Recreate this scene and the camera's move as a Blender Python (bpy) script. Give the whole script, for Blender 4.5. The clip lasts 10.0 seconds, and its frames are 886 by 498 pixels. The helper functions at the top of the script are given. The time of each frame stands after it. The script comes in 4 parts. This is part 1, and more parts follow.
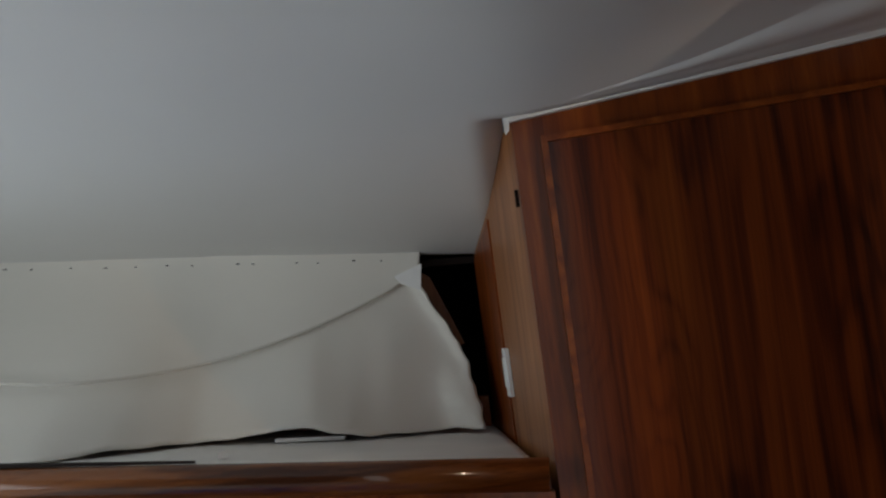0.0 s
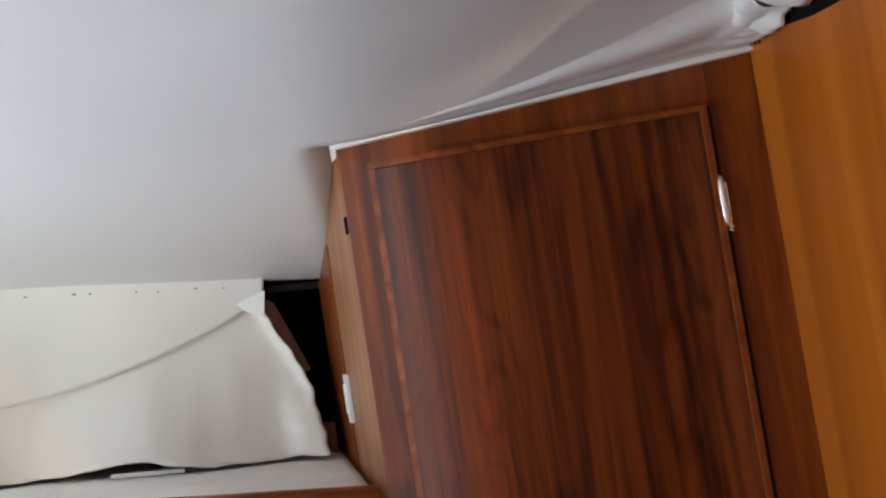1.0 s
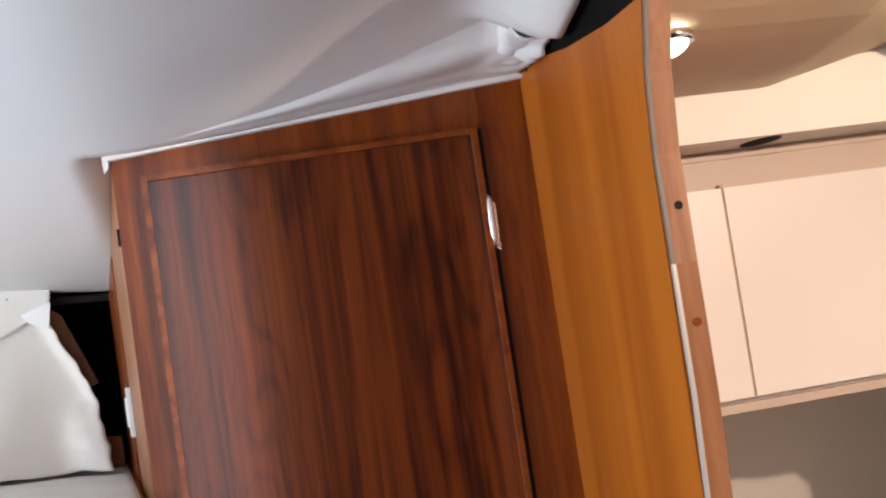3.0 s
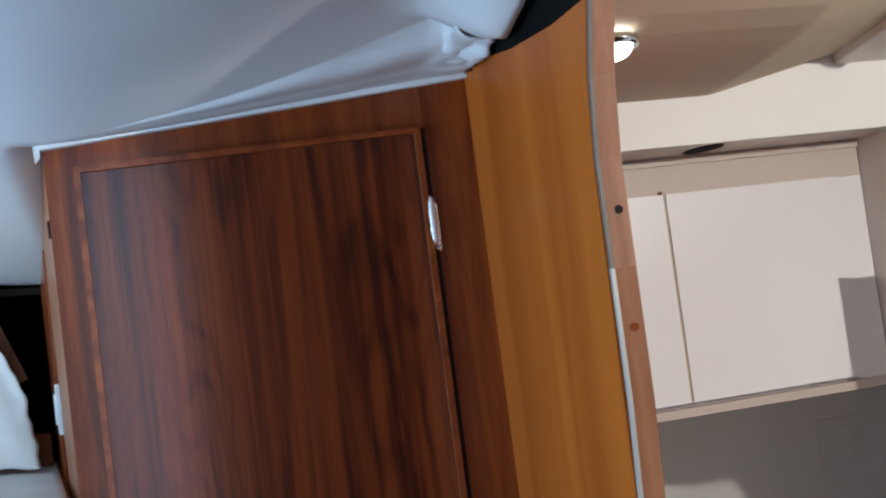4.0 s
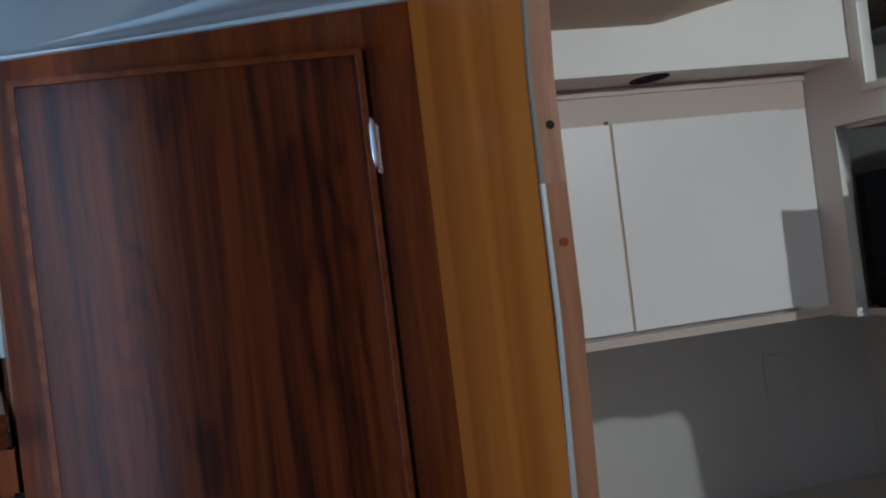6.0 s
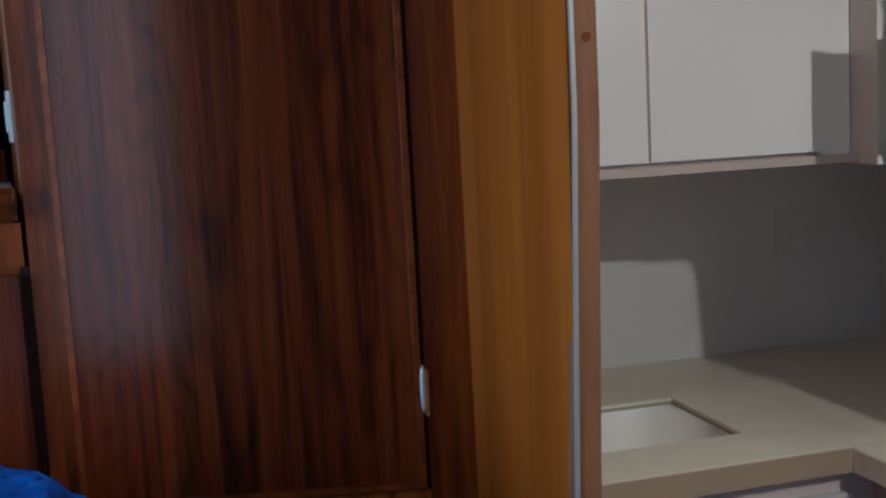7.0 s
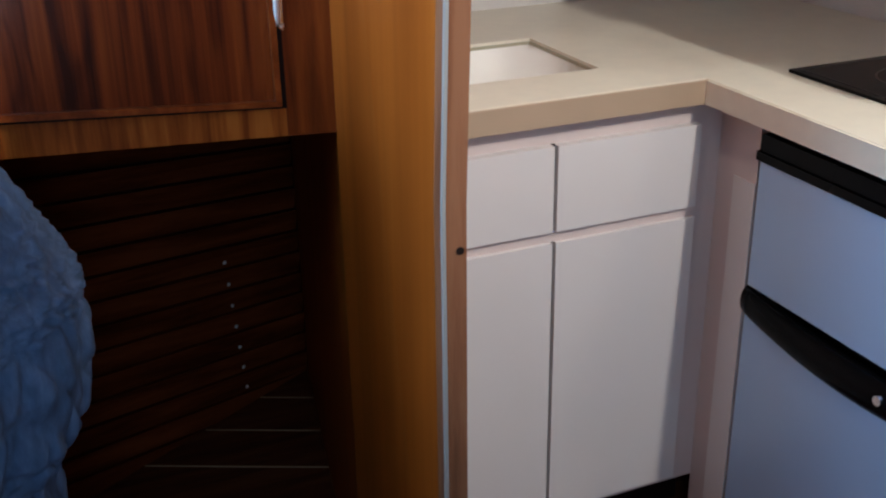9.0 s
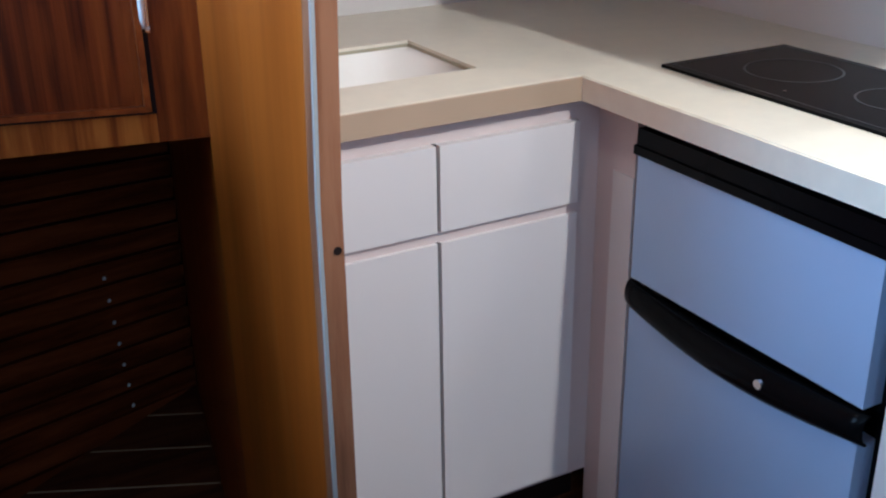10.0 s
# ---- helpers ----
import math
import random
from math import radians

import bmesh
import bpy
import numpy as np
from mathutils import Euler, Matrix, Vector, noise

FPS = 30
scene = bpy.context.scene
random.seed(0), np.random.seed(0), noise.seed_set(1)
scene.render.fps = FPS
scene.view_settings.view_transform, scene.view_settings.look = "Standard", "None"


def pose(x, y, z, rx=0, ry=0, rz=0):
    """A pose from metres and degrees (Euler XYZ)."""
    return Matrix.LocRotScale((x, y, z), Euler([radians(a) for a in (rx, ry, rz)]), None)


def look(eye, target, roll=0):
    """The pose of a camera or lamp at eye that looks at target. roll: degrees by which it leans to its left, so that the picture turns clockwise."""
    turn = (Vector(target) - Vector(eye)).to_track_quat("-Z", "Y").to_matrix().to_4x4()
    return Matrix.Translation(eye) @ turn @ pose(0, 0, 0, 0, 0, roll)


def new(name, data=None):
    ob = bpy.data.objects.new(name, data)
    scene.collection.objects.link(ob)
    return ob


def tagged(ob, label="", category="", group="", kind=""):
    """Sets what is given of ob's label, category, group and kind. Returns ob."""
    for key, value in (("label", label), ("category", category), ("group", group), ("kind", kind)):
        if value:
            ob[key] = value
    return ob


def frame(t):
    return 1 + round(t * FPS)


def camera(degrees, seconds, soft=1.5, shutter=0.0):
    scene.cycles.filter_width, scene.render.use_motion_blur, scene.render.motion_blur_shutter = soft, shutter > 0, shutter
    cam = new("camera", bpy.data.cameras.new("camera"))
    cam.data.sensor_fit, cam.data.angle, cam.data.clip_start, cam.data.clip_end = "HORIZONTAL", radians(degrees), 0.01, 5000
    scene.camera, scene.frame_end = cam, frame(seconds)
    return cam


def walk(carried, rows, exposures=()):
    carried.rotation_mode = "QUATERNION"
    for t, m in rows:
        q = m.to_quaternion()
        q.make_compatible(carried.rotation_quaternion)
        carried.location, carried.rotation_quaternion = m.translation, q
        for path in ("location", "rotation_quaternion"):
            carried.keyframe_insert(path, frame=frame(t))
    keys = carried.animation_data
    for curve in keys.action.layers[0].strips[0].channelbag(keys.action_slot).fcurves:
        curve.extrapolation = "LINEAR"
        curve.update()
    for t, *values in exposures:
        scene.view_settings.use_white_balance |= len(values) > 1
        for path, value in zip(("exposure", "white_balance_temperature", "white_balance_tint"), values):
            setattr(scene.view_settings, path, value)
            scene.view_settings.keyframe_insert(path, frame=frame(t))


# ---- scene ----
cam = camera(44.5, 10.0, 2.2)
PATH = [
    (0, (-0.587, -1.354, 1.627), (-0.681, 0.640, 1.762), -7.3),
    (0.2, (-0.562, -1.329, 1.638), (-0.622, 0.667, 1.754), -8.5),
    (0.3, (-0.559, -1.332, 1.641), (-0.584, 0.665, 1.741), -10.1),
    (0.5, (-0.546, -1.330, 1.634), (-0.529, 0.667, 1.742), -8.7),
    (1, (-0.524, -1.355, 1.63), (-0.391, 0.636, 1.766), -8.8),
    (1.5, (-0.499, -1.37, 1.619), (-0.258, 0.612, 1.746), -8.4),
    (2, (-0.481, -1.366, 1.616), (-0.144, 0.604, 1.692), -8.3),
    (2.5, (-0.467, -1.377, 1.62), (-0.107, 0.585, 1.754), -8.4),
    (3, (-0.443, -1.397, 1.617), (-0.021, 0.554, 1.734), -8.5),
    (3.2, (-0.436, -1.403, 1.611), (0.003, 0.548, 1.68), -8.3),
    (4.3, (-0.431, -1.379, 1.619), (0.097, 0.545, 1.753), -7.3),
    (4.5, (-0.433, -1.381, 1.628), (0.081, 0.546, 1.781), -7.2),
    (5, (-0.422, -1.39, 1.63), (0.182, 0.509, 1.806), -7.5),
    (5.5, (-0.416, -1.389, 1.593), (0.14, 0.531, 1.677), -6.7),
    (5.7, (-0.404, -1.396, 1.583), (0.159, 0.523, 1.622), -7.1),
    (6.8, (-0.398, -1.376, 1.53), (0.143, 0.545, 1.393), -4.7),
    (7, (-0.399, -1.378, 1.504), (0.113, 0.54, 1.261), -3.1),
    (7.5, (-0.428, -1.362, 1.458), (0.08, 0.487, 0.89), -1.0),
    (7.7, (-0.426, -1.362, 1.438), (0.092, 0.455, 0.762), -1.0),
    (8, (-0.422, -1.361, 1.408), (0.091, 0.399, 0.609), -1.1),
    (8.5, (-0.419, -1.326, 1.408), (0.171, 0.41, 0.61), -1.2),
    (9, (-0.405, -1.329, 1.395), (0.301, 0.361, 0.594), -1.0),
    (9.5, (-0.39, -1.329, 1.373), (0.474, 0.278, 0.554), -1.4),
    (10, (-0.386, -1.33, 1.379), (0.496, 0.282, 0.591), -0.9),
]
EXPOSURE = [(0.0, -1.9, 7500, 14), (0.5, -0.85, 7600, 17), (1.0, -0.45, 7500, 18), (1.5, -0.1, 7400, 20), (2.5, 0.12, 7900, 24), (3.0, 0.10, 7200, 20), (3.3, 0.05, 6450, 15),
            (4.3, -0.48, 5050, 1), (5.0, -0.63, 4700, -4), (5.7, -1.12, 4720, -4), (6.8, -1.22, 4850, -2), (7.5, -0.55, 5550, 5), (8.0, -0.20, 5500, 5), (9.0, 0.12, 5350, 7), (9.5, 0.22, 4900, 6), (10.0, 0.32, 4950, 6)]
walk(cam, [(t, look(e, a, r)) for t, e, a, r in PATH], EXPOSURE)

# ---- light ----
world = bpy.data.worlds.new("world")
scene.world = world
world.use_nodes = True
wn = world.node_tree.nodes
sky = wn.new("ShaderNodeTexSky")
sky.sky_type, sky.sun_disc, sky.sun_elevation, sky.sun_rotation = "NISHITA", False, radians(40), radians(200)
world.node_tree.links.new(sky.outputs[0], wn["Background"].inputs[0])
wn["Background"].inputs[1].default_value = 0.08


def area_lamp(name, m, w, h, watts, color):
    d = bpy.data.lights.new(name, "AREA")
    d.shape, d.size, d.size_y, d.energy, d.color = "RECTANGLE", w, h, watts, color
    ob = new(name, d)
    ob.matrix_world = m
    return ob


DAY = (0.65, 0.83, 1.0)
area_lamp("daylight_side", look((-2.05, -0.72, 1.46), (-0.4, 0.20, 1.46)), 1.20, 0.80, 44, DAY)
area_lamp("daylight_aft", look((-0.55, -2.38, 1.53), (-0.55, 0, 1.53)), 0.38, 1.50, 6.2, DAY)
WARM = (1.0, 0.83, 0.65)
for nm, p, w in (("bulb_sink", (0.10, -0.25, 1.845), 6.5), ("bulb_beam", (0.665, -0.16, 1.880), 4.0)):
    d = bpy.data.lights.new(nm, "SPOT")
    d.energy, d.color, d.spot_size, d.spot_blend, d.shadow_soft_size = w, WARM, radians(128), 0.8, 0.022
    new(nm, d).location = p
for nm, p, aim, w, cone in (("bulb_galley", (0.735, -1.16, 1.882), (0.50, 0.5, 1.40), 61, 92), ("bulb_counter", (0.93, -0.92, 1.88), (0.58, 0.15, 0.50), 10, 54)):
    d = bpy.data.lights.new(nm, "SPOT")
    d.energy, d.color, d.spot_size, d.spot_blend, d.shadow_soft_size = w, WARM, radians(cone), 0.3, 0.014
    new(nm, d).matrix_world = look(p, aim)


# ---- materials ----
def mat(name, color, rough=0.5, metal=0.0, coat=0.0, coat_rough=0.1, spec=0.5):
    m = bpy.data.materials.new(name)
    m.use_nodes = True
    b = m.node_tree.nodes["Principled BSDF"]
    b.inputs["Base Color"].default_value = (*color, 1)
    b.inputs["Roughness"].default_value = rough
    b.inputs["Metallic"].default_value = metal
    b.inputs["Coat Weight"].default_value = coat
    b.inputs["Coat Roughness"].default_value = coat_rough
    b.inputs["Specular IOR Level"].default_value = spec
    return m


def node(m, kind, **kw):
    n = m.node_tree.nodes.new(kind)
    for k, v in kw.items():
        n.inputs[k].default_value = v
    return n


def link(m, a, b):
    m.node_tree.links.new(a, b)


def bsdf(m):
    return m.node_tree.nodes["Principled BSDF"]


def ramp(m, fac, stops):
    r = m.node_tree.nodes.new("ShaderNodeValToRGB")
    els = r.color_ramp.elements
    while len(els) < len(stops):
        els.new(0.5)
    for e, (p, c) in zip(els, stops):
        e.position, e.color = p, (*c, 1)
    link(m, fac, r.inputs[0])
    return r


def coords(m, scale=(1, 1, 1), random_shift=False):
    tc = m.node_tree.nodes.new("ShaderNodeTexCoord")
    mp = m.node_tree.nodes.new("ShaderNodeMapping")
    mp.inputs["Scale"].default_value = scale
    link(m, tc.outputs["Object"], mp.inputs["Vector"])
    if random_shift:
        oi = m.node_tree.nodes.new("ShaderNodeObjectInfo")
        mul = m.node_tree.nodes.new("ShaderNodeMath")
        mul.operation = "MULTIPLY"
        mul.inputs[1].default_value = 7.3
        link(m, oi.outputs["Random"], mul.inputs[0])
        comb = m.node_tree.nodes.new("ShaderNodeCombineXYZ")
        link(m, mul.outputs[0], comb.inputs[0])
        link(m, mul.outputs[0], comb.inputs[1])
        link(m, comb.outputs[0], mp.inputs["Location"])
    return mp.outputs[0]


def bump(m, height, strength, distance=0.002):
    b = node(m, "ShaderNodeBump", Strength=strength, Distance=distance)
    link(m, height, b.inputs["Height"])
    link(m, b.outputs[0], bsdf(m).inputs["Normal"])


def wood(name, dark, mid, light, scale, rough=0.4, coat=0.35, coat_rough=0.16, contrast=1.0, bands=4.0, figure=0.0):
    """Straight-grained varnished wood; scale stretches the figure along the grain."""
    m = mat(name, mid, rough, coat=coat, coat_rough=coat_rough)
    v = coords(m, scale, True)
    n1 = node(m, "ShaderNodeTexNoise", Scale=bands, Detail=3.0, Roughness=0.55, Distortion=0.6)
    n2 = node(m, "ShaderNodeTexNoise", Scale=bands * 9, Detail=4.0, Roughness=0.6, Distortion=0.2)
    link(m, v, n1.inputs["Vector"]), link(m, v, n2.inputs["Vector"])
    mix = m.node_tree.nodes.new("ShaderNodeMath")
    mix.operation = "MULTIPLY_ADD"
    mix.inputs[1].default_value = 0.28
    link(m, n2.outputs[0], mix.inputs[0])
    link(m, n1.outputs[0], mix.inputs[2])
    h = 0.13 / contrast
    r = ramp(m, mix.outputs[0], [(0.62 - h, dark), (0.64, mid), (0.64 + h, light)])
    if figure:
        wv = node(m, "ShaderNodeTexWave", Scale=figure, Distortion=18.0, Detail=3.0)
        wv.inputs["Detail Scale"].default_value = 0.55
        link(m, v, wv.inputs["Vector"])
        lines = ramp(m, wv.outputs["Fac"], [(0.0, (0.42, 0.40, 0.40)), (0.22, (0.86, 0.85, 0.84)), (1.0, (1.08, 1.08, 1.08))])
        mul = m.node_tree.nodes.new("ShaderNodeMixRGB")
        mul.blend_type = "MULTIPLY"
        mul.inputs[0].default_value = 0.6
        link(m, r.outputs[0], mul.inputs[1]), link(m, lines.outputs[0], mul.inputs[2])
        r = mul
    link(m, r.outputs[0], bsdf(m).inputs["Base Color"])
    bsdf(m).inputs["Specular IOR Level"].default_value = 0.15
    bump(m, n2.outputs[0], 0.12, 0.001)
    return m


def plain(name, color, var=0.08, rough=0.5, grain=60.0, bmp=0.1, blotch=3.0, coat=0.0, spec=0.5):
    """A painted or moulded surface with faint blotches and fine grain."""
    m = mat(name, color, rough, coat=coat, spec=spec)
    v = coords(m)
    n1 = node(m, "ShaderNodeTexNoise", Scale=blotch, Detail=4.0)
    n2 = node(m, "ShaderNodeTexNoise", Scale=grain, Detail=3.0)
    link(m, v, n1.inputs["Vector"]), link(m, v, n2.inputs["Vector"])
    lo, hi = tuple(c * (1 - var) for c in color), tuple(min(1, c * (1 + var)) for c in color)
    r = ramp(m, n1.outputs[0], [(0.3, lo), (0.7, hi)])
    link(m, r.outputs[0], bsdf(m).inputs["Base Color"])
    rr = node(m, "ShaderNodeMapRange")
    rr.inputs["To Min"].default_value, rr.inputs["To Max"].default_value = max(0, rough - 0.06), rough + 0.08
    link(m, n1.outputs[0], rr.inputs["Value"])
    link(m, rr.outputs[0], bsdf(m).inputs["Roughness"])
    bump(m, n2.outputs[0], bmp, 0.0015)
    return m




def veneer():
    """Flat-sawn mahogany veneer: nested flame figure about two hearts, straight pores, clear varnish."""
    m = mat("figured_mahogany", (0.1, 0.02, 0.004), 0.5, coat=0.65, coat_rough=0.15, spec=0.10)

    def calc(op, a, b=0.0, c=0.0):
        n = m.node_tree.nodes.new("ShaderNodeMath")
        n.operation = op
        for k, v in enumerate((a, b, c)):
            if isinstance(v, (int, float)):
                n.inputs[k].default_value = v
            else:
                link(m, v, n.inputs[k])
        return n.outputs[0]

    sep = m.node_tree.nodes.new("ShaderNodeSeparateXYZ")
    link(m, coords(m), sep.inputs[0])
    slow = node(m, "ShaderNodeTexNoise", Scale=1.0, Detail=3.0, Roughness=0.5)
    link(m, coords(m, (9, 9, 2.2)), slow.inputs["Vector"])
    wide = node(m, "ShaderNodeTexNoise", Scale=1.0, Detail=2.0)
    link(m, coords(m, (15, 15, 0.9)), wide.inputs["Vector"])
    pores = node(m, "ShaderNodeTexNoise", Scale=1.0, Detail=4.0, Roughness=0.6)
    link(m, coords(m, (230, 230, 5)), pores.inputs["Vector"])
    streak = node(m, "ShaderNodeTexNoise", Scale=1.0, Detail=3.0, Roughness=0.55)
    link(m, coords(m, (60, 60, 1.1)), streak.inputs["Vector"])
    off = calc("MULTIPLY_ADD", slow.outputs[0], 0.14, -0.07)
    u = calc("ADD", calc("SUBTRACT", calc("ABSOLUTE", calc("ADD", sep.outputs[0], 0.245)), 0.085), off)
    rings = calc("ADD", calc("MULTIPLY", calc("MULTIPLY", u, u), 240.0), calc("MULTIPLY_ADD", sep.outputs[2], -2.1, calc("MULTIPLY", slow.outputs[0], 4.5)))
    wave = calc("SINE", calc("MULTIPLY", rings, 7.0))
    flame = calc("POWER", calc("MULTIPLY_ADD", wave, 0.5, 0.5), 2.5)
    near = node(m, "ShaderNodeMapRange")
    near.inputs["From Min"].default_value, near.inputs["From Max"].default_value = 0.0, 0.11
    near.inputs["To Min"].default_value, near.inputs["To Max"].default_value = 0.15, 0.05
    link(m, calc("ABSOLUTE", u), near.inputs["Value"])
    tone = calc("MULTIPLY", flame, near.outputs[0])
    tone = calc("ADD", calc("SUBTRACT", calc("MULTIPLY", wide.outputs[0], 0.44), tone), calc("MULTIPLY", streak.outputs[0], 0.70))
    tone = calc("ADD", tone, calc("MULTIPLY", pores.outputs[0], 0.30))
    r = ramp(m, tone, [(0.46, (0.030, 0.0054, 0.0016)), (0.60, (0.082, 0.0132, 0.0022)), (0.74, (0.142, 0.0250, 0.0036)), (0.92, (0.205, 0.0430, 0.0060))])
    link(m, r.outputs[0], bsdf(m).inputs["Base Color"])
    bump(m, pores.outputs[0], 0.08, 0.0006)
    return m


M_DOOR = veneer()
M_FRAME = wood("mahogany_frame", (0.105, 0.0180, 0.0020), (0.180, 0.034, 0.0032), (0.240, 0.052, 0.005), (9, 9, 0.7), 0.5, 0.40, 0.14, 0.8)
M_APRON = wood("striped_rail_veneer", (0.18, 0.037, 0.004), (0.32, 0.080, 0.008), (0.45, 0.135, 0.016), (7, 7, 0.5), 0.5, 0.22, 0.12, 0.9)
M_BEAD = wood("bead_wood", (0.13, 0.024, 0.003), (0.20, 0.040, 0.005), (0.26, 0.060, 0.008), (7, 7, 7), 0.4, 0.45, 0.15, 0.8)
M_PANEL = wood("teak_panel", (0.25, 0.055, 0.005), (0.37, 0.092, 0.009), (0.47, 0.134, 0.015), (1.0, 2.6, 0.12), 0.42, 0.10, 0.25, 0.45, 3.0)
M_SIDE = wood("light_teak", (0.16, 0.050, 0.015), (0.27, 0.095, 0.030), (0.36, 0.14, 0.05), (4, 4, 0.5), 0.45, 0.3, 0.25, 0.8)
M_STRIP = wood("jamb_strip_wood", (0.18, 0.070, 0.032), (0.25, 0.10, 0.046), (0.30, 0.13, 0.062), (9, 9, 0.8), 0.5, 0.1, 0.3, 0.8)
M_STRIPUP = wood("pinkish_jamb_wood", (0.24, 0.105, 0.058), (0.31, 0.145, 0.083), (0.36, 0.175, 0.105), (9, 9, 0.8), 0.5, 0.1, 0.3, 0.8)
M_DULL = plain("dull_grey_edge", (0.16, 0.125, 0.10), 0.1, 0.5)
M_RAIL = wood("varnished_rail", (0.05, 0.013, 0.004), (0.12, 0.034, 0.009), (0.2, 0.062, 0.017), (0.9, 9, 9), 0.3, 0.8, 0.12, 1.0)
M_SLAT = wood("lining_slat_wood", (0.062, 0.012, 0.003), (0.12, 0.025, 0.006), (0.19, 0.043, 0.011), (0.7, 7, 7), 0.4, 0.3, 0.25, 0.8)
M_SOLE = wood("sole_plank_wood", (0.05, 0.015, 0.007), (0.09, 0.027, 0.011), (0.13, 0.042, 0.017), (0.7, 7, 7), 0.35, 0.4, 0.2, 0.8)
M_HOLLY = plain("pale_holly_strip", (0.42, 0.29, 0.17), 0.1, 0.4)
# near black that stands for the darkness of unlit voids
M_BLACK = plain("unlit_void_black", (0.004, 0.0035, 0.003), 0.2, 0.8, spec=0.1)
# dark brown for shaded gaps; slivers, staples and kick board use it too
M_GAP = plain("dark_brown_shade_and_parts", (0.012, 0.005, 0.003), 0.2, 0.7, spec=0.2)
M_WHITE = plain("white_laminate", (0.74, 0.70, 0.68), 0.025, 0.38, 90, 0.03, 2.0)
M_PINK = plain("pinkish_cream_face_frame", (0.66, 0.56, 0.53), 0.04, 0.45, 90, 0.05)
M_EDGE = plain("pinkish_tan_edge_band", (0.50, 0.41, 0.35), 0.06, 0.5, 90, 0.05)
M_WALL = plain("white_painted_panel", (0.72, 0.69, 0.65), 0.03, 0.5, 70, 0.05)
M_SPLASH = plain("grey_white_backsplash", (0.76, 0.73, 0.69), 0.04, 0.4, 70, 0.04)
M_OUTLET = plain("grey_outlet_plastic", (0.73, 0.70, 0.66), 0.03, 0.4, 70, 0.02)
M_CEIL = plain("cream_overhead_vinyl", (0.50, 0.40, 0.28), 0.04, 0.6, 300, 0.15)
M_CLOTH = plain("off_white_foam_backed_vinyl", (0.70, 0.69, 0.67), 0.03, 0.75, 420, 0.12, 1.6)
M_LINER = plain("cream_hull_liner_fabric", (0.80, 0.76, 0.69), 0.05, 0.8, 420, 0.3, 2.2)
M_TRIM = plain("white_vinyl_trim", (0.80, 0.78, 0.75), 0.06, 0.5, 120, 0.1, 9.0)
M_SEAM = plain("shaded_liner_thread", (0.70, 0.66, 0.59), 0.05, 0.8)
M_DULLTAPE = plain("grey_tape", (0.55, 0.56, 0.56), 0.15, 0.4, 60, 0.3, 20.0)
M_COUNTER = plain("beige_solid_surface", (0.82, 0.77, 0.64), 0.03, 0.35, 260, 0.02, 30.0)
M_SINK = plain("white_sink_resin", (0.90, 0.88, 0.83), 0.02, 0.3, 90, 0.01)
M_GLASS = plain("black_ceramic_glass", (0.004, 0.004, 0.0045), 0.1, 0.16, 20, 0.0, spec=0.06)
M_RING = plain("grey_printed_ring", (0.045, 0.045, 0.048), 0.1, 0.3)
M_BLKPL = plain("black_glossy_plastic", (0.0035, 0.0035, 0.004), 0.1, 0.26, 200, 0.03, spec=0.07)
M_MATT = plain("matt_black_appliance_front", (0.0025, 0.0025, 0.003), 0.1, 0.6, 150, 0.03, spec=0.03)
M_ALU = mat("aluminium_strip", (0.52, 0.50, 0.46), 0.38, 0.35)
M_CHROME = mat("polished_chrome", (0.8, 0.8, 0.8), 0.12, 1.0)
M_HINGE = mat("satin_chrome", (0.92, 0.92, 0.92), 0.30, 0.55)
M_SCREW = mat("bright_screw_steel", (0.8, 0.78, 0.74), 0.3, 1.0)
M_STEEL = plain("blue_grey_steel_finish", (0.43, 0.58, 0.84), 0.03, 0.36, 180, 0.04, 4.0)
bsdf(M_STEEL).inputs["Metallic"].default_value = 0.20


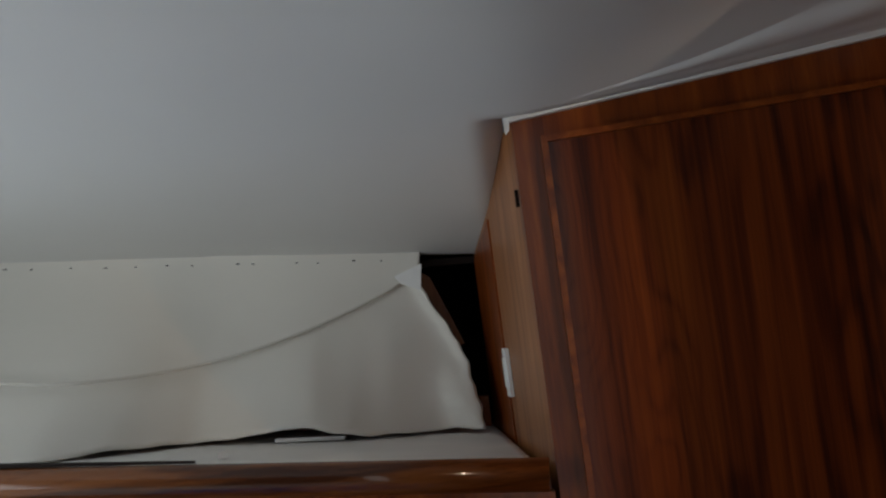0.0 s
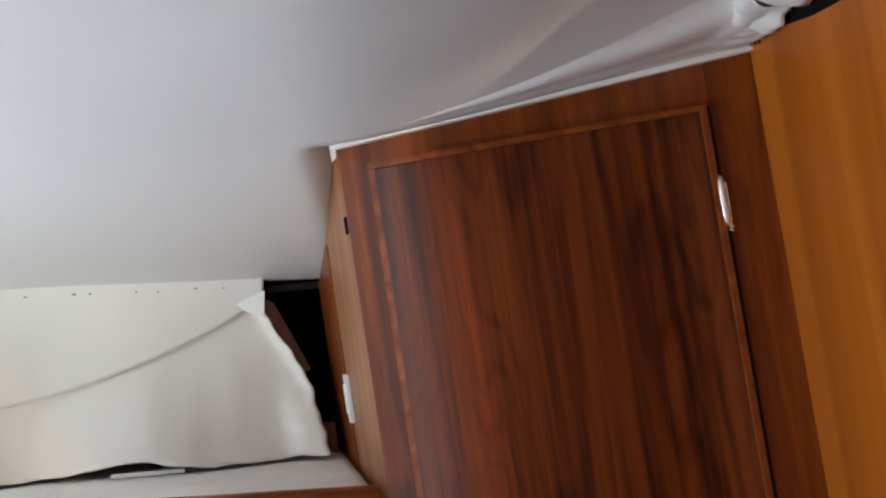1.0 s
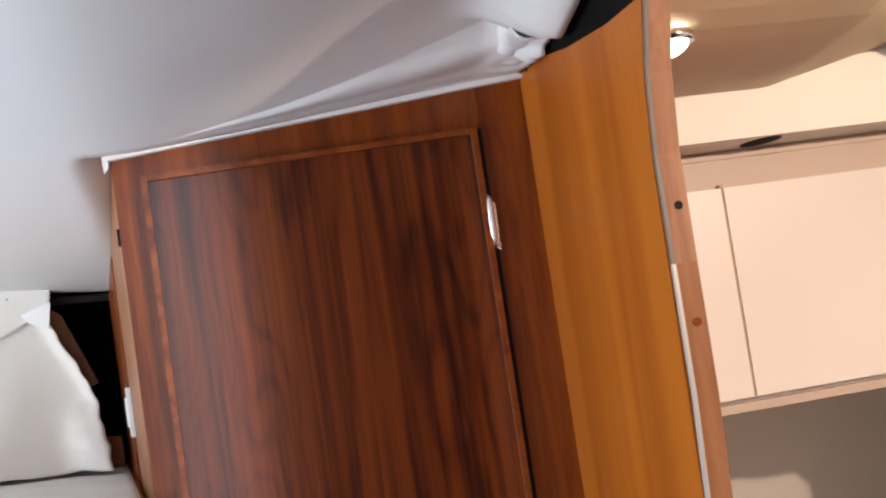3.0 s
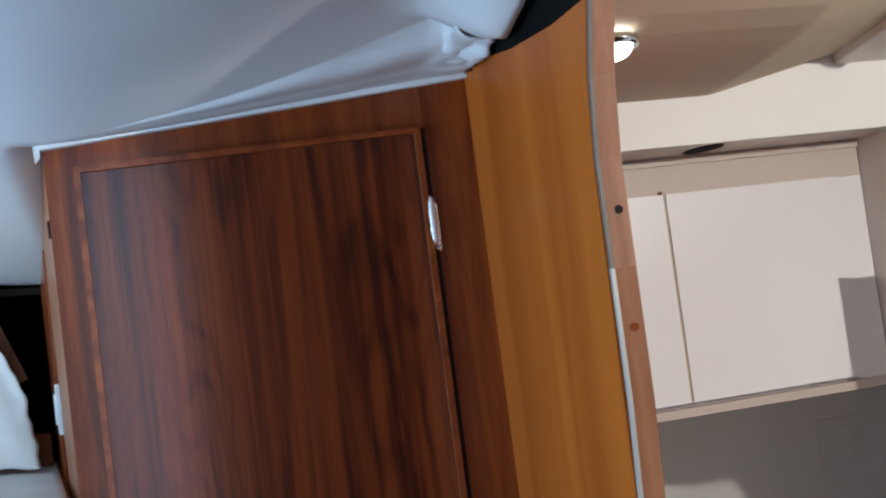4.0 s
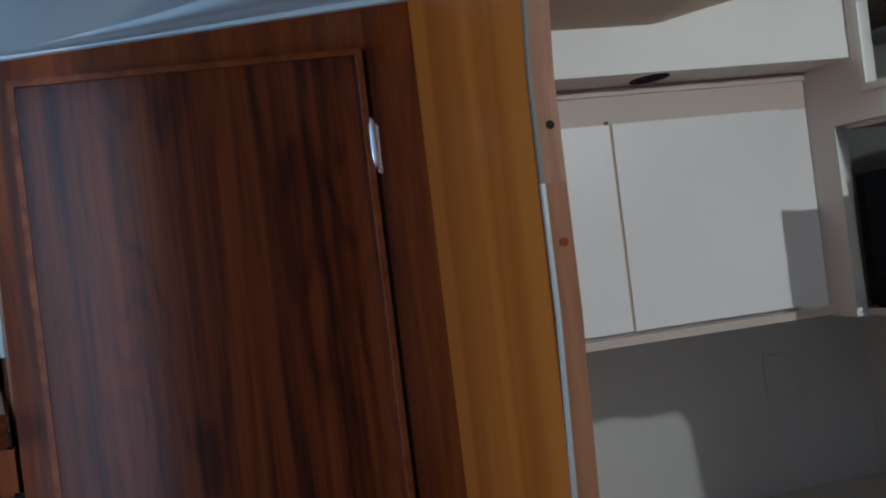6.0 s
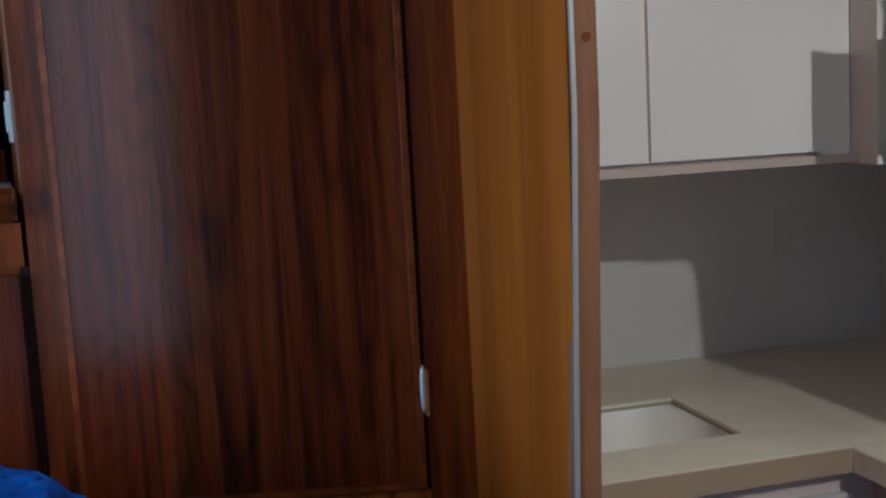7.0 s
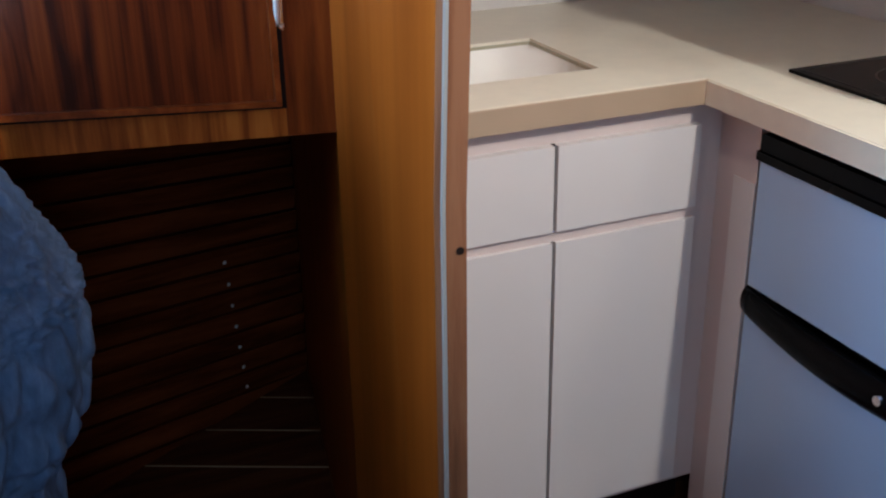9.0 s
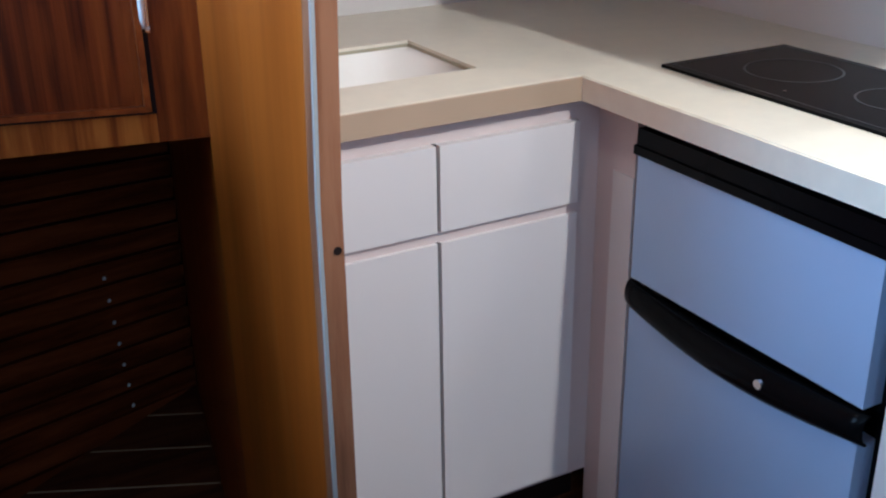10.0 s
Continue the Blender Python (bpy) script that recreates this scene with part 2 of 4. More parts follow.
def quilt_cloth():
    """Cotton: bright blue on top, running softly into flecked slate blue that colours in the side's shade."""
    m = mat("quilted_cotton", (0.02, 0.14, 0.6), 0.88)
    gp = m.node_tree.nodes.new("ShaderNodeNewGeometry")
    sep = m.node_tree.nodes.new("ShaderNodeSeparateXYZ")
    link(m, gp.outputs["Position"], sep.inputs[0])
    # slanted x-z line below which the side's shade is coloured in
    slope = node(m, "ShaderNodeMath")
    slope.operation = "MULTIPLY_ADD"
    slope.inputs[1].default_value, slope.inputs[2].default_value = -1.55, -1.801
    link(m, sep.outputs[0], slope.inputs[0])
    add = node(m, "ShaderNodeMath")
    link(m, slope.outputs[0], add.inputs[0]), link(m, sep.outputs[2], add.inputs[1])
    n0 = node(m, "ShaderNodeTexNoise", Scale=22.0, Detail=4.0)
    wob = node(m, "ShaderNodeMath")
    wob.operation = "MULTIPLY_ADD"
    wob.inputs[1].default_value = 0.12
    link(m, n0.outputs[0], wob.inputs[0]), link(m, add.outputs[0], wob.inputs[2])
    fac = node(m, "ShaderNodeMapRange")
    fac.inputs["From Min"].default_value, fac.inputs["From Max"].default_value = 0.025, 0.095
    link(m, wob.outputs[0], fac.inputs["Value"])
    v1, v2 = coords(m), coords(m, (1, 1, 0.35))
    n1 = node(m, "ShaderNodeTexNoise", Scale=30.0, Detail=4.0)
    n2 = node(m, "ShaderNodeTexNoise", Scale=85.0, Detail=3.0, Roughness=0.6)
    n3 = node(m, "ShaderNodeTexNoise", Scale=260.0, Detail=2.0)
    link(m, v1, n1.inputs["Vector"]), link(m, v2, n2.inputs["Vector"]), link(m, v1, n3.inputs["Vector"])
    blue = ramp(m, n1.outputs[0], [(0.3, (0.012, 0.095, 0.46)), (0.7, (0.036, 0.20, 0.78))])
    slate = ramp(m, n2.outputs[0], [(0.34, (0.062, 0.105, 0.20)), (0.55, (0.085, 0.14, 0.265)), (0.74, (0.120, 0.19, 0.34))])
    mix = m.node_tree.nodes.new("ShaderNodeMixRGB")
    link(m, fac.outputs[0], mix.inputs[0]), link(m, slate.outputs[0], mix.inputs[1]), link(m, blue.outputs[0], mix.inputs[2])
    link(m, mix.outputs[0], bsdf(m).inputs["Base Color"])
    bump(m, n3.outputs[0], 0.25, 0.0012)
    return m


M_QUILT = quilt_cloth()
# olive grey stands for the shadowed worktop edge round the sink
M_RIM = plain("olive_grey_edge_shadow", (0.40, 0.37, 0.26), 0.08, 0.5, 120, 0.05)
M_TAN = plain("tan_edge_trim", (0.42, 0.31, 0.21), 0.1, 0.5, 120, 0.1)
M_PLATE = plain("white_switch_plastic", (0.80, 0.80, 0.78), 0.02, 0.35, 50, 0.01)
M_LENS = mat("lamp_lens", (1, 1, 1), 0.4)
bsdf(M_LENS).inputs["Emission Color"].default_value = (1.0, 0.93, 0.82, 1)
bsdf(M_LENS).inputs["Emission Strength"].default_value = 9.0


# ---- building helpers ----
def placed(ob):
    m = ob.matrix_parent_inverse @ ob.matrix_basis
    return placed(ob.parent) @ m if ob.parent else ob.matrix_basis.copy()


def part(name, bm, material, parent=None, label="", smooth=False):
    me = bpy.data.meshes.new(name)
    bmesh.ops.recalc_face_normals(bm, faces=bm.faces[:])
    bm.to_mesh(me)
    bm.free()
    me.materials.append(material)
    if smooth:
        for p in me.polygons:
            p.use_smooth = True
    ob = new(name, me)
    if parent:
        ob.parent = parent
        ob.matrix_parent_inverse = placed(parent).inverted()
    if label:
        ob["label"] = label
    return ob


def thing(name, label, category, at=(0, 0, 0), group="", kind=""):
    ob = new(name)
    ob.location = at
    ob.empty_display_size = 0.05
    return tagged(ob, label, category, group, kind)


def setting(name, bm, material, label, category, smooth=False):
    return tagged(part(name, bm, material, None, "", smooth), label, category, "", "structure")


def soften(bm, w, seg=2, angle=30):
    es = [e for e in bm.edges if len(e.link_faces) == 2 and e.calc_face_angle(0) > radians(angle)]
    if es and w > 0:
        bmesh.ops.bevel(bm, geom=es, offset=w, segments=seg, affect="EDGES", clamp_overlap=True)
    return bm


def box(x0, x1, y0, y1, z0, z1, w=0.0, seg=2, bm=None):
    bm = bm or bmesh.new()
    vs = [bm.verts.new((x, y, z)) for x in (x0, x1) for y in (y0, y1) for z in (z0, z1)]
    for f in ((0, 1, 3, 2), (4, 6, 7, 5), (0, 4, 5, 1), (2, 3, 7, 6), (0, 2, 6, 4), (1, 5, 7, 3)):
        bm.faces.new([vs[i] for i in f])
    return soften(bm, w, seg)


def slab(pts, vec, w=0.0, seg=2, bm=None):
    """A flat polygon given by its corners, thickened along vec."""
    bm = bm or bmesh.new()
    v = Vector(vec)
    a = [bm.verts.new(p) for p in pts]
    b = [bm.verts.new(Vector(p) + v) for p in pts]
    bm.faces.new(a), bm.faces.new(b[::-1])
    for i in range(len(pts)):
        j = (i + 1) % len(pts)
        bm.faces.new((a[i], a[j], b[j], b[i]))
    return soften(bm, w, seg)


def ring(outer, inner, vec, w=0.0):
    """A frame between two loops of equal corner count, thickened along vec."""
    bm = bmesh.new()
    v = Vector(vec)
    o, i = [bm.verts.new(p) for p in outer], [bm.verts.new(p) for p in inner]
    o2, i2 = [bm.verts.new(Vector(p) + v) for p in outer], [bm.verts.new(Vector(p) + v) for p in inner]
    n = len(outer)
    for a in range(n):
        b = (a + 1) % n
        bm.faces.new((o[a], o[b], i[b], i[a])), bm.faces.new((o2[a], i2[a], i2[b], o2[b]))
        bm.faces.new((o[a], o2[a], o2[b], o[b])), bm.faces.new((i[a], i[b], i2[b], i2[a]))
    return soften(bm, w)


def rod(points, radius, sides=10, bm=None, flat=1.0):
    """A tube of constant radius along a run of points."""
    bm = bm or bmesh.new()
    pts = [Vector(p) for p in points]
    loops = []
    for k, p in enumerate(pts):
        d = (pts[min(k + 1, len(pts) - 1)] - pts[max(k - 1, 0)]).normalized()
        u = d.cross(Vector((0, 0, 1)) if abs(d.z) < 0.9 else Vector((1, 0, 0))).normalized()
        w = u.cross(d)
        loops.append([bm.verts.new(p + radius * (math.cos(a) * u + flat * math.sin(a) * w)) for a in (2 * math.pi * s / sides for s in range(sides))])
    for a, b in zip(loops, loops[1:]):
        for s in range(sides):
            t = (s + 1) % sides
            bm.faces.new((a[s], a[t], b[t], b[s]))
    bm.faces.new(loops[0][::-1]), bm.faces.new(loops[-1])
    return bm


def disc(center, normal, r, depth, sides=24, squash=1.0, w=0.0):
    c, n = Vector(center), Vector(normal).normalized()
    u = n.cross(Vector((0, 0, 1)) if abs(n.z) < 0.9 else Vector((1, 0, 0))).normalized()
    t = n.cross(u)
    pts = [c + r * math.cos(a) * u + r * squash * math.sin(a) * t for a in (2 * math.pi * s / sides for s in range(sides))]
    return slab(pts, n * depth, w, 2)


def sheet(fn, nu, nv, thick=0.0):
    """A surface point = fn(u, v), u and v from 0 to 1; thick gives it a back."""
    bm = bmesh.new()
    g = [[bm.verts.new(fn(i / nu, j / nv)) for j in range(nv + 1)] for i in range(nu + 1)]
    for i in range(nu):
        for j in range(nv):
            bm.faces.new((g[i][j], g[i + 1][j], g[i + 1][j + 1], g[i][j + 1]))
    if thick:
        bmesh.ops.recalc_face_normals(bm, faces=bm.faces[:])
        bmesh.ops.solidify(bm, geom=bm.faces[:], thickness=thick)
    return bm


def smoothstep(a, b, x):
    t = max(0.0, min(1.0, (x - a) / (b - a)))
    return t * t * (3 - 2 * t)


# ---- shell of the cabin ----
setting("floor", box(-2.2, 2.2, -2.6, 1.2, -0.06, 0.0), M_SOLE, "dark varnished wooden cabin sole", "floor")


def headliner_z(x, y):
    """Height of the overhead lining: it falls towards the hull and rises both ways from the locker's corner."""
    k = x + 0.546
    ridge = 1.866 + 0.107 * 0.5 * (math.sqrt(k * k + 0.004) - k) + 0.115 * 0.5 * (math.sqrt(k * k + 0.004) + k)
    fall = -0.19 * y if y > 0 else -0.17 * y
    return ridge + fall


LIP = [(0.70, 1.93), (0.0, 1.928), (-0.12, 1.934), (-0.155, 1.936), (-0.22, 1.917), (-0.29, 1.936), (-0.34, 1.957), (-0.45, 2.01), (-0.80, 2.10), (-2.5, 2.42)]


def lip_z(y):
    """Height of the lining's free edge beside the partition."""
    for (y0, z0), (y1, z1) in zip(LIP, LIP[1:]):
        if y >= y1:
            return z0 + (z1 - z0) * (y0 - y) / (y0 - y1)
    return LIP[-1][1]


def headliner(u, v):
    x, y = -2.05 + u * 2.038, 0.66 - v * 2.9
    z = headliner_z(x, y)
    over = smoothstep(-0.60, -0.42, x)
    if y > -0.01:
        z += over * 0.16
    z += over * 0.035 * smoothstep(-0.55, 0.05, x) * smoothstep(-0.02, -0.20, y)
    lip = smoothstep(-0.16, -0.012, x) ** 1.6
    if y < -0.16:
        z += (lip_z(y) - z) * lip
    z += 0.006 * noise.noise((x * 1.3, y * 1.3, 3)) + 0.0015 * noise.noise((x * 6, y * 6, 1))
    return (x, y, z)


setting("ceiling", sheet(headliner, 200, 220, 0.004), M_CLOTH, "sagging off-white vinyl headliner on the cabin overhead", "ceiling", True)
setting("deck_underside", box(-2.2, 2.2, -2.6, 1.2, 2.50, 2.56), M_BLACK, "underside of the deck, coloured black for its lack of light", "ceiling")
bow = bmesh.new()
for q in ((-2.6, -1.37, 0, 2.5), (-0.07, 1.2, 0, 2.5), (-1.37, -0.07, 0, 1.02), (-1.37, -0.07, 1.90, 2.5)):
    box(-2.14, -2.06, q[0], q[1], q[2], q[3], bm=bow)
setting("wall_bow", bow, M_CLOTH, "white lined cabin side wall with a window opening", "wall")
setting("wall_hull", box(-2.06, 2.2, 1.12, 1.2, 0, 2.5), M_BLACK, "hull wall coloured black as the unlit space behind the joinery", "wall")
setting("wall_galley_end", box(2.06, 2.14, -2.6, 1.12, 0, 2.5), M_WALL, "white painted galley end wall", "wall")
back = bmesh.new()
for q in ((-2.06, -0.76, 0, 2.5), (-0.34, 2.06, 0, 2.5), (-0.76, -0.34, 0, 0.76), (-0.76, -0.34, 2.32, 2.5)):
    box(q[0], q[1], -2.48, -2.40, q[2], q[3], bm=back)
setting("wall_aft", back, M_FRAME, "wood-panelled aft wall with a companionway opening", "wall")

# ---- partition between cabin and galley ----
part_wall = new("wall_partition")
tagged(part_wall, "varnished orange teak partition beside the galley opening", "wall", "", "structure")
EDGE_Y = -0.395


def edge_x(z):
    return -0.020 + 0.018 * max(0.0, min(1.0, (z - 0.95) / 0.50)) + 0.007 * smoothstep(1.84, 2.02, z)


arch = [(0, EDGE_Y, z) for z in (0, 0.5, 1.0, 1.5, 1.74)] + [(0, EDGE_Y - 0.012, 1.82), (0, EDGE_Y - 0.034, 1.90), (0, EDGE_Y - 0.075, 1.99), (0, EDGE_Y - 0.14, 2.08), (0, EDGE_Y - 0.26, 2.20)]
face = [(0, 0.0, 0), (0, 0.0, 1.935), (0, -0.20, 1.905), (0, -0.33, 1.895), (0, EDGE_Y - 0.032, 1.895)] + [arch[5], arch[4], arch[0]]
part("panel", slab([(0.0 if y == 0 else edge_x(z) * y / EDGE_Y, y, z) for _, y, z in face], (0.016, 0, 0)), M_PANEL, part_wall)


def edge_band(x0, x1, lift, depth, run):
    bm = bmesh.new()
    lo = [[bm.verts.new((x + edge_x(p[2]), p[1] + lift + d, p[2])) for x, d in ((x0, 0), (x1, 0), (x1, depth), (x0, depth))] for p in run]
    for a, b in zip(lo, lo[1:]):
        for k in range(4):
            bm.faces.new((a[k], a[(k + 1) % 4], b[(k + 1) % 4], b[k]))
    bm.faces.new(lo[0]), bm.faces.new(lo[-1][::-1])
    return bm


joint = (0, EDGE_Y, 1.631)
below, above = arch[:4] + [joint], [joint] + arch[4:]
part("edge_trim", edge_band(-0.0015, 0.0025, -0.0105, 0.0045, below), M_ALU, part_wall, "bright aluminium edge strip")
part("edge_trim", edge_band(-0.0015, 0.0025, -0.0105, 0.0045, above), M_DULL, part_wall, "dull grey edge strip along the arch")
part("jamb_strip", edge_band(0.0025, 0.026, -0.009, 0.03, below), M_STRIP, part_wall, "greyish wooden jamb strip")
part("jamb_strip", edge_band(0.0025, 0.026, -0.0095, 0.03, above), M_STRIPUP, part_wall, "pinkish curved upper jamb strip")
# black sheet in place of the shaded gap above the panel
part("void_shade_sheet", slab([(0.002, 0.0, 1.935), (0.002, -0.20, 1.905), (0.002, -0.33, 1.895), (0.002, EDGE_Y - 0.028, 1.895)] + [(0.002, p[1] + 0.006, p[2]) for p in arch[6:]] + [(0.002, EDGE_Y - 0.26, 2.5), (0.002, 0.0, 2.5)], (0.012, 0, 0)), M_BLACK, part_wall, "black sheet for the headliner's shadow and void over the panel")
for z, dx in ((1.688, 0.0155), (1.572, 0.0155), (0.951, 0.020)):
    part("screw_hole", disc((edge_x(z) + dx, EDGE_Y - 0.0092, z), (0, -1, 0), 0.0045, 0.0008, 14), M_GAP if z != 1.572 else M_FRAME, part_wall)
rear = slab([(0.002, 0.0, 0), (0.165, 0.885, 0), (0.165, 0.885, 1.93), (0.002, 0.0, 1.93)], (0.016, -0.004, 0))
setting("wall_partition_rear", rear, M_PANEL, "teak partition running back under the locker", "wall")


# ---- hanging locker ----
locker = thing("hanging_locker", "glossy mahogany hanging locker with one panelled door", "locker", (-0.27, 0.3, 0.96))


def lpart(name, bm, material, label="", smooth=False, parent=None):
    return part(name, bm, material, parent or locker, label, smooth)


LX0, LX1 = -0.546, 0.003
top = lambda x: 1.866 + 0.095 * (x + 0.546)
bot = lambda x: 0.963 - 0.055 * x
DX0, DX1 = -0.512, -0.074
dtop = lambda x: 1.842 + 0.030 * (x + 0.512)
dbot = lambda x: 1.010 - 0.070 * (x + 0.07)
q = lambda x, z, y=0.0: (x, y, z)
ix0, ix1 = DX0 + 0.006, DX1 + 0.008
for xa, xb in ((LX0, ix0), (ix1, LX1)):
    lpart("stile", slab([q(xa, bot(xa)), q(xb, bot(xb)), q(xb, top(xb)), q(xa, top(xa))], (0, 0.02, 0), 0.0012), M_FRAME)
lpart("bottom_rail", slab([q(ix0, bot(ix0), 0.0006), q(ix1, bot(ix1), 0.0006), q(ix1, dbot(ix1) + 0.006, 0.0006), q(ix0, dbot(ix0) + 0.006, 0.0006)], (0, 0.019, 0)), M_APRON)
lpart("top_rail", slab([q(ix0, dtop(ix0) - 0.006, 0.0006), q(ix1, dtop(ix1) - 0.006, 0.0006), q(ix1, top(ix1), 0.0006), q(ix0, top(ix0), 0.0006)], (0, 0.019, 0)), M_FRAME)
bl = [(-0.546, 0.02), (-0.001, 0.02), (-0.001, 0.64), (-0.612, 0.64)]
lpart("base_board", slab([(x, y, bot(x) + 0.002) for x, y in bl], (0, 0, 0.015)), M_FRAME)
lpart("side_panel", slab([(-0.545, 0.021, 0.99), (-0.625, 0.655, 0.99), (-0.625, 0.655, 1.80), (-0.545, 0.021, 1.88)], (0.016, 0.002, 0)), M_SIDE, "lighter teak side panel")
lpart("corner_post", slab([(-0.5932, 0.38, 0.99), (-0.6272, 0.648, 0.99), (-0.6272, 0.648, 1.735), (-0.5932, 0.38, 1.782)], (0.006, 0.0006, 0), 0.001), M_FRAME, "darker rear post of the side")
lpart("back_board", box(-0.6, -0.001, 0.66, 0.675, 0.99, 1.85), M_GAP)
o = lambda m, y: [q(DX0 + m, dbot(DX0) + m, y), q(DX1 - m, dbot(DX1) + m, y), q(DX1 - m, dtop(DX1) - m, y), q(DX0 + m, dtop(DX0) - m, y)]
door = lpart("door", slab(o(0.004, -0.006), (0, 0.018, 0), 0.004), M_DOOR, "figured mahogany door panel")
part("moulding", ring(o(0.0, -0.013), o(0.008, -0.013), (0, 0.011, 0), 0.0038), M_BEAD, door, "polished lighter bead round the door")
# solid dark strips stand for the shade in the door gaps
lpart("shadow_gap", slab([q(DX0, dbot(DX0) - 0.006, -0.001), q(DX1 + 0.009, dbot(DX1) - 0.006, -0.001), q(DX1 + 0.009, dbot(DX1) + 0.001, -0.001), q(DX0, dbot(DX0) + 0.001, -0.001)], (0, 0.02, 0)), M_GAP, "dark strip for the shaded gap under the door")
lpart("shadow_gap", slab([q(DX1 + 0.001, dbot(DX1), -0.001), q(DX1 + 0.009, dbot(DX1), -0.001), q(DX1 + 0.009, dtop(DX1), -0.001), q(DX1 + 0.001, dtop(DX1), -0.001)], (0, 0.02, 0)), M_GAP, "dark strip for the shaded gap on the hinge side")


def hinge(z0):
    h = lpart("hinge", slab([q(-0.0685, z0 + 0.002, -0.003), q(-0.0625, z0 - 0.001, -0.003), q(-0.0615, z0 + 0.062, -0.003), q(-0.0685, z0 + 0.068, -0.003)], (0, 0.004, 0), 0.0018), M_CHROME, "chrome butt hinge")
    barrel = sheet(lambda u, v: (-0.0722 + 0.0056 * (1 - abs(2 * v - 1) ** 5) ** 0.5 * math.cos(2 * math.pi * u), -0.009 + 0.0056 * (1 - abs(2 * v - 1) ** 5) ** 0.5 * math.sin(2 * math.pi * u), z0 + 0.006 + 0.068 * v), 18, 20)
    bmesh.ops.remove_doubles(barrel, verts=barrel.verts[:], dist=0.00001)
    part("barrel", barrel, M_HINGE, h, "", True)
    part("pin_cap", disc((-0.0655, -0.0045, z0 + 0.006), (0, -1, 0), 0.003, 0.002, 12), M_SCREW, h)


hinge(1.690)
hinge(1.106)

# switch and catch on the locker's side
side_m = Matrix.Translation((-0.546, 0.021, 0)) @ Matrix.Rotation(math.atan2(-0.08, 0.634) * -1, 4, "Z")
sw = thing("switch_plate", "small white plastic switch plate on the locker side", "switch")
part("plate", box(-0.006, 0.0, 0.315, 0.355, 1.50, 1.575, 0.002), M_PLATE, sw)
part("rocker", box(-0.009, -0.006, 0.328, 0.342, 1.515, 1.56, 0.0015), M_PLATE, sw)
sw.matrix_basis = side_m
catch = thing("door_catch", "dark metal catch screwed to the locker side", "catch")
part("plate", box(-0.004, 0.0, 0.012, 0.018, 1.762, 1.784, 0.001), M_GAP, catch)
catch.matrix_basis = side_m

# white bead along the locker's top and the drooping lining above it
setting("trim_tab", slab([(LX0 - 0.010, -0.006, top(LX0) + 0.010), (LX0 - 0.001, -0.006, top(LX0) + 0.010), (LX0 - 0.003, -0.004, top(LX0) - 0.010), (LX0 - 0.009, -0.004, top(LX0) - 0.016)], (0, 0.004, 0), 0.0015), M_TRIM, "torn white vinyl tab at the locker corner", "trim")
setting("trim", slab([(LX0 - 0.003, -0.012, top(LX0) - 0.001), (0.004, -0.012, top(0) - 0.001), (0.004, -0.012, top(0) + 0.010), (LX0 - 0.003, -0.012, top(LX0) + 0.012)], (0, 0.012, 0), 0.003), M_TRIM, "loose white vinyl bead along the locker top", "trim")


def droop(u, v):
    x = -0.552 + 0.546 * u
    a = smoothstep(-0.05, 1.0, u)
    y0, z0 = -0.008, top(x) + 0.008
    y1 = -0.016 - 0.185 * u
    z1 = headliner_z(x, y1) + 0.035 * smoothstep(-0.55, 0.05, x) * smoothstep(-0.02, -0.20, y1) + 0.003
    end = smoothstep(0.86, 1.0, u)
    z1 += (lip_z(y1) + 0.006 - z1) * end
    y, z = y0 + (y1 - y0) * v, z0 + (z1 - z0) * v
    env = u ** 0.8 * (1 - 0.5 * end)
    sag = 0.016 * math.sin(math.pi * v) ** 2
    roll = 0.012 * math.exp(-((v - 0.52 + 0.10 * u) / 0.15) ** 2) + 0.007 * math.exp(-((v - 0.16) / 0.09) ** 2) * smoothstep(0.2, 0.9, u)
    out = env * (sag + roll)
    ripple = (0.005 * noise.noise((u * 5, v * 5, 2)) * u + 0.010 * end * noise.noise((u * 26, v * 9, 7))) * math.sin(math.pi * v) ** 2
    return (x + 0.008 * end * noise.noise((v * 14, 0, 3)), y - 0.7 * out, z - 0.6 * out + ripple)


drape = thing("drooping_lining", "loose folded strip of white headliner vinyl above the locker", "lining", (-0.27, -0.05, 1.9))
part("strip", sheet(droop, 110, 50, 0.003), M_CLOTH, drape, "", True)


def torn_end(u, v):
    """Bunched torn end of the lining where it meets the partition."""
    y = -0.004 - 0.17 * u
    zl = lip_z(y) + 0.010 * noise.noise((u * 17, 0, 8)) * smoothstep(0.6, 0.3, u)
    bulge = math.sin(math.pi * v) * (0.016 + 0.012 * noise.noise((u * 6, v * 2, 1)))
    return (-0.006 - 0.055 * v - 0.02 * math.sin(math.pi * v), y - 0.01 * v, zl - 0.004 + 0.040 * v - bulge)


part("torn_end", sheet(torn_end, 60, 16, 0.003), M_CLOTH, drape, "frayed bunched end of the lining", True)
for x0, x1 in ((-0.335, -0.235), (-0.150, -0.095), (-0.050, -0.028)):
    part("open_seam", slab([(x0, -0.0135, top(x0) + 0.0105), (x1, -0.0135, top(x1) + 0.0095), (x1, -0.0135, top(x1) + 0.0118), (x0, -0.0135, top(x0) + 0.0112)], (0, 0.004, 0)), M_GAP, drape)
for k in range(9):
    y = -0.01 - 0.014 * k
    zl = lip_z(y) - 0.002
    part("frayed_thread", slab([(-0.004, y, zl), (-0.004, y - 0.009, zl + 0.001), (-0.004, y - 0.006, zl - 0.006 - 0.003 * (k % 3))], (0.002, 0, 0)), M_GAP, drape)

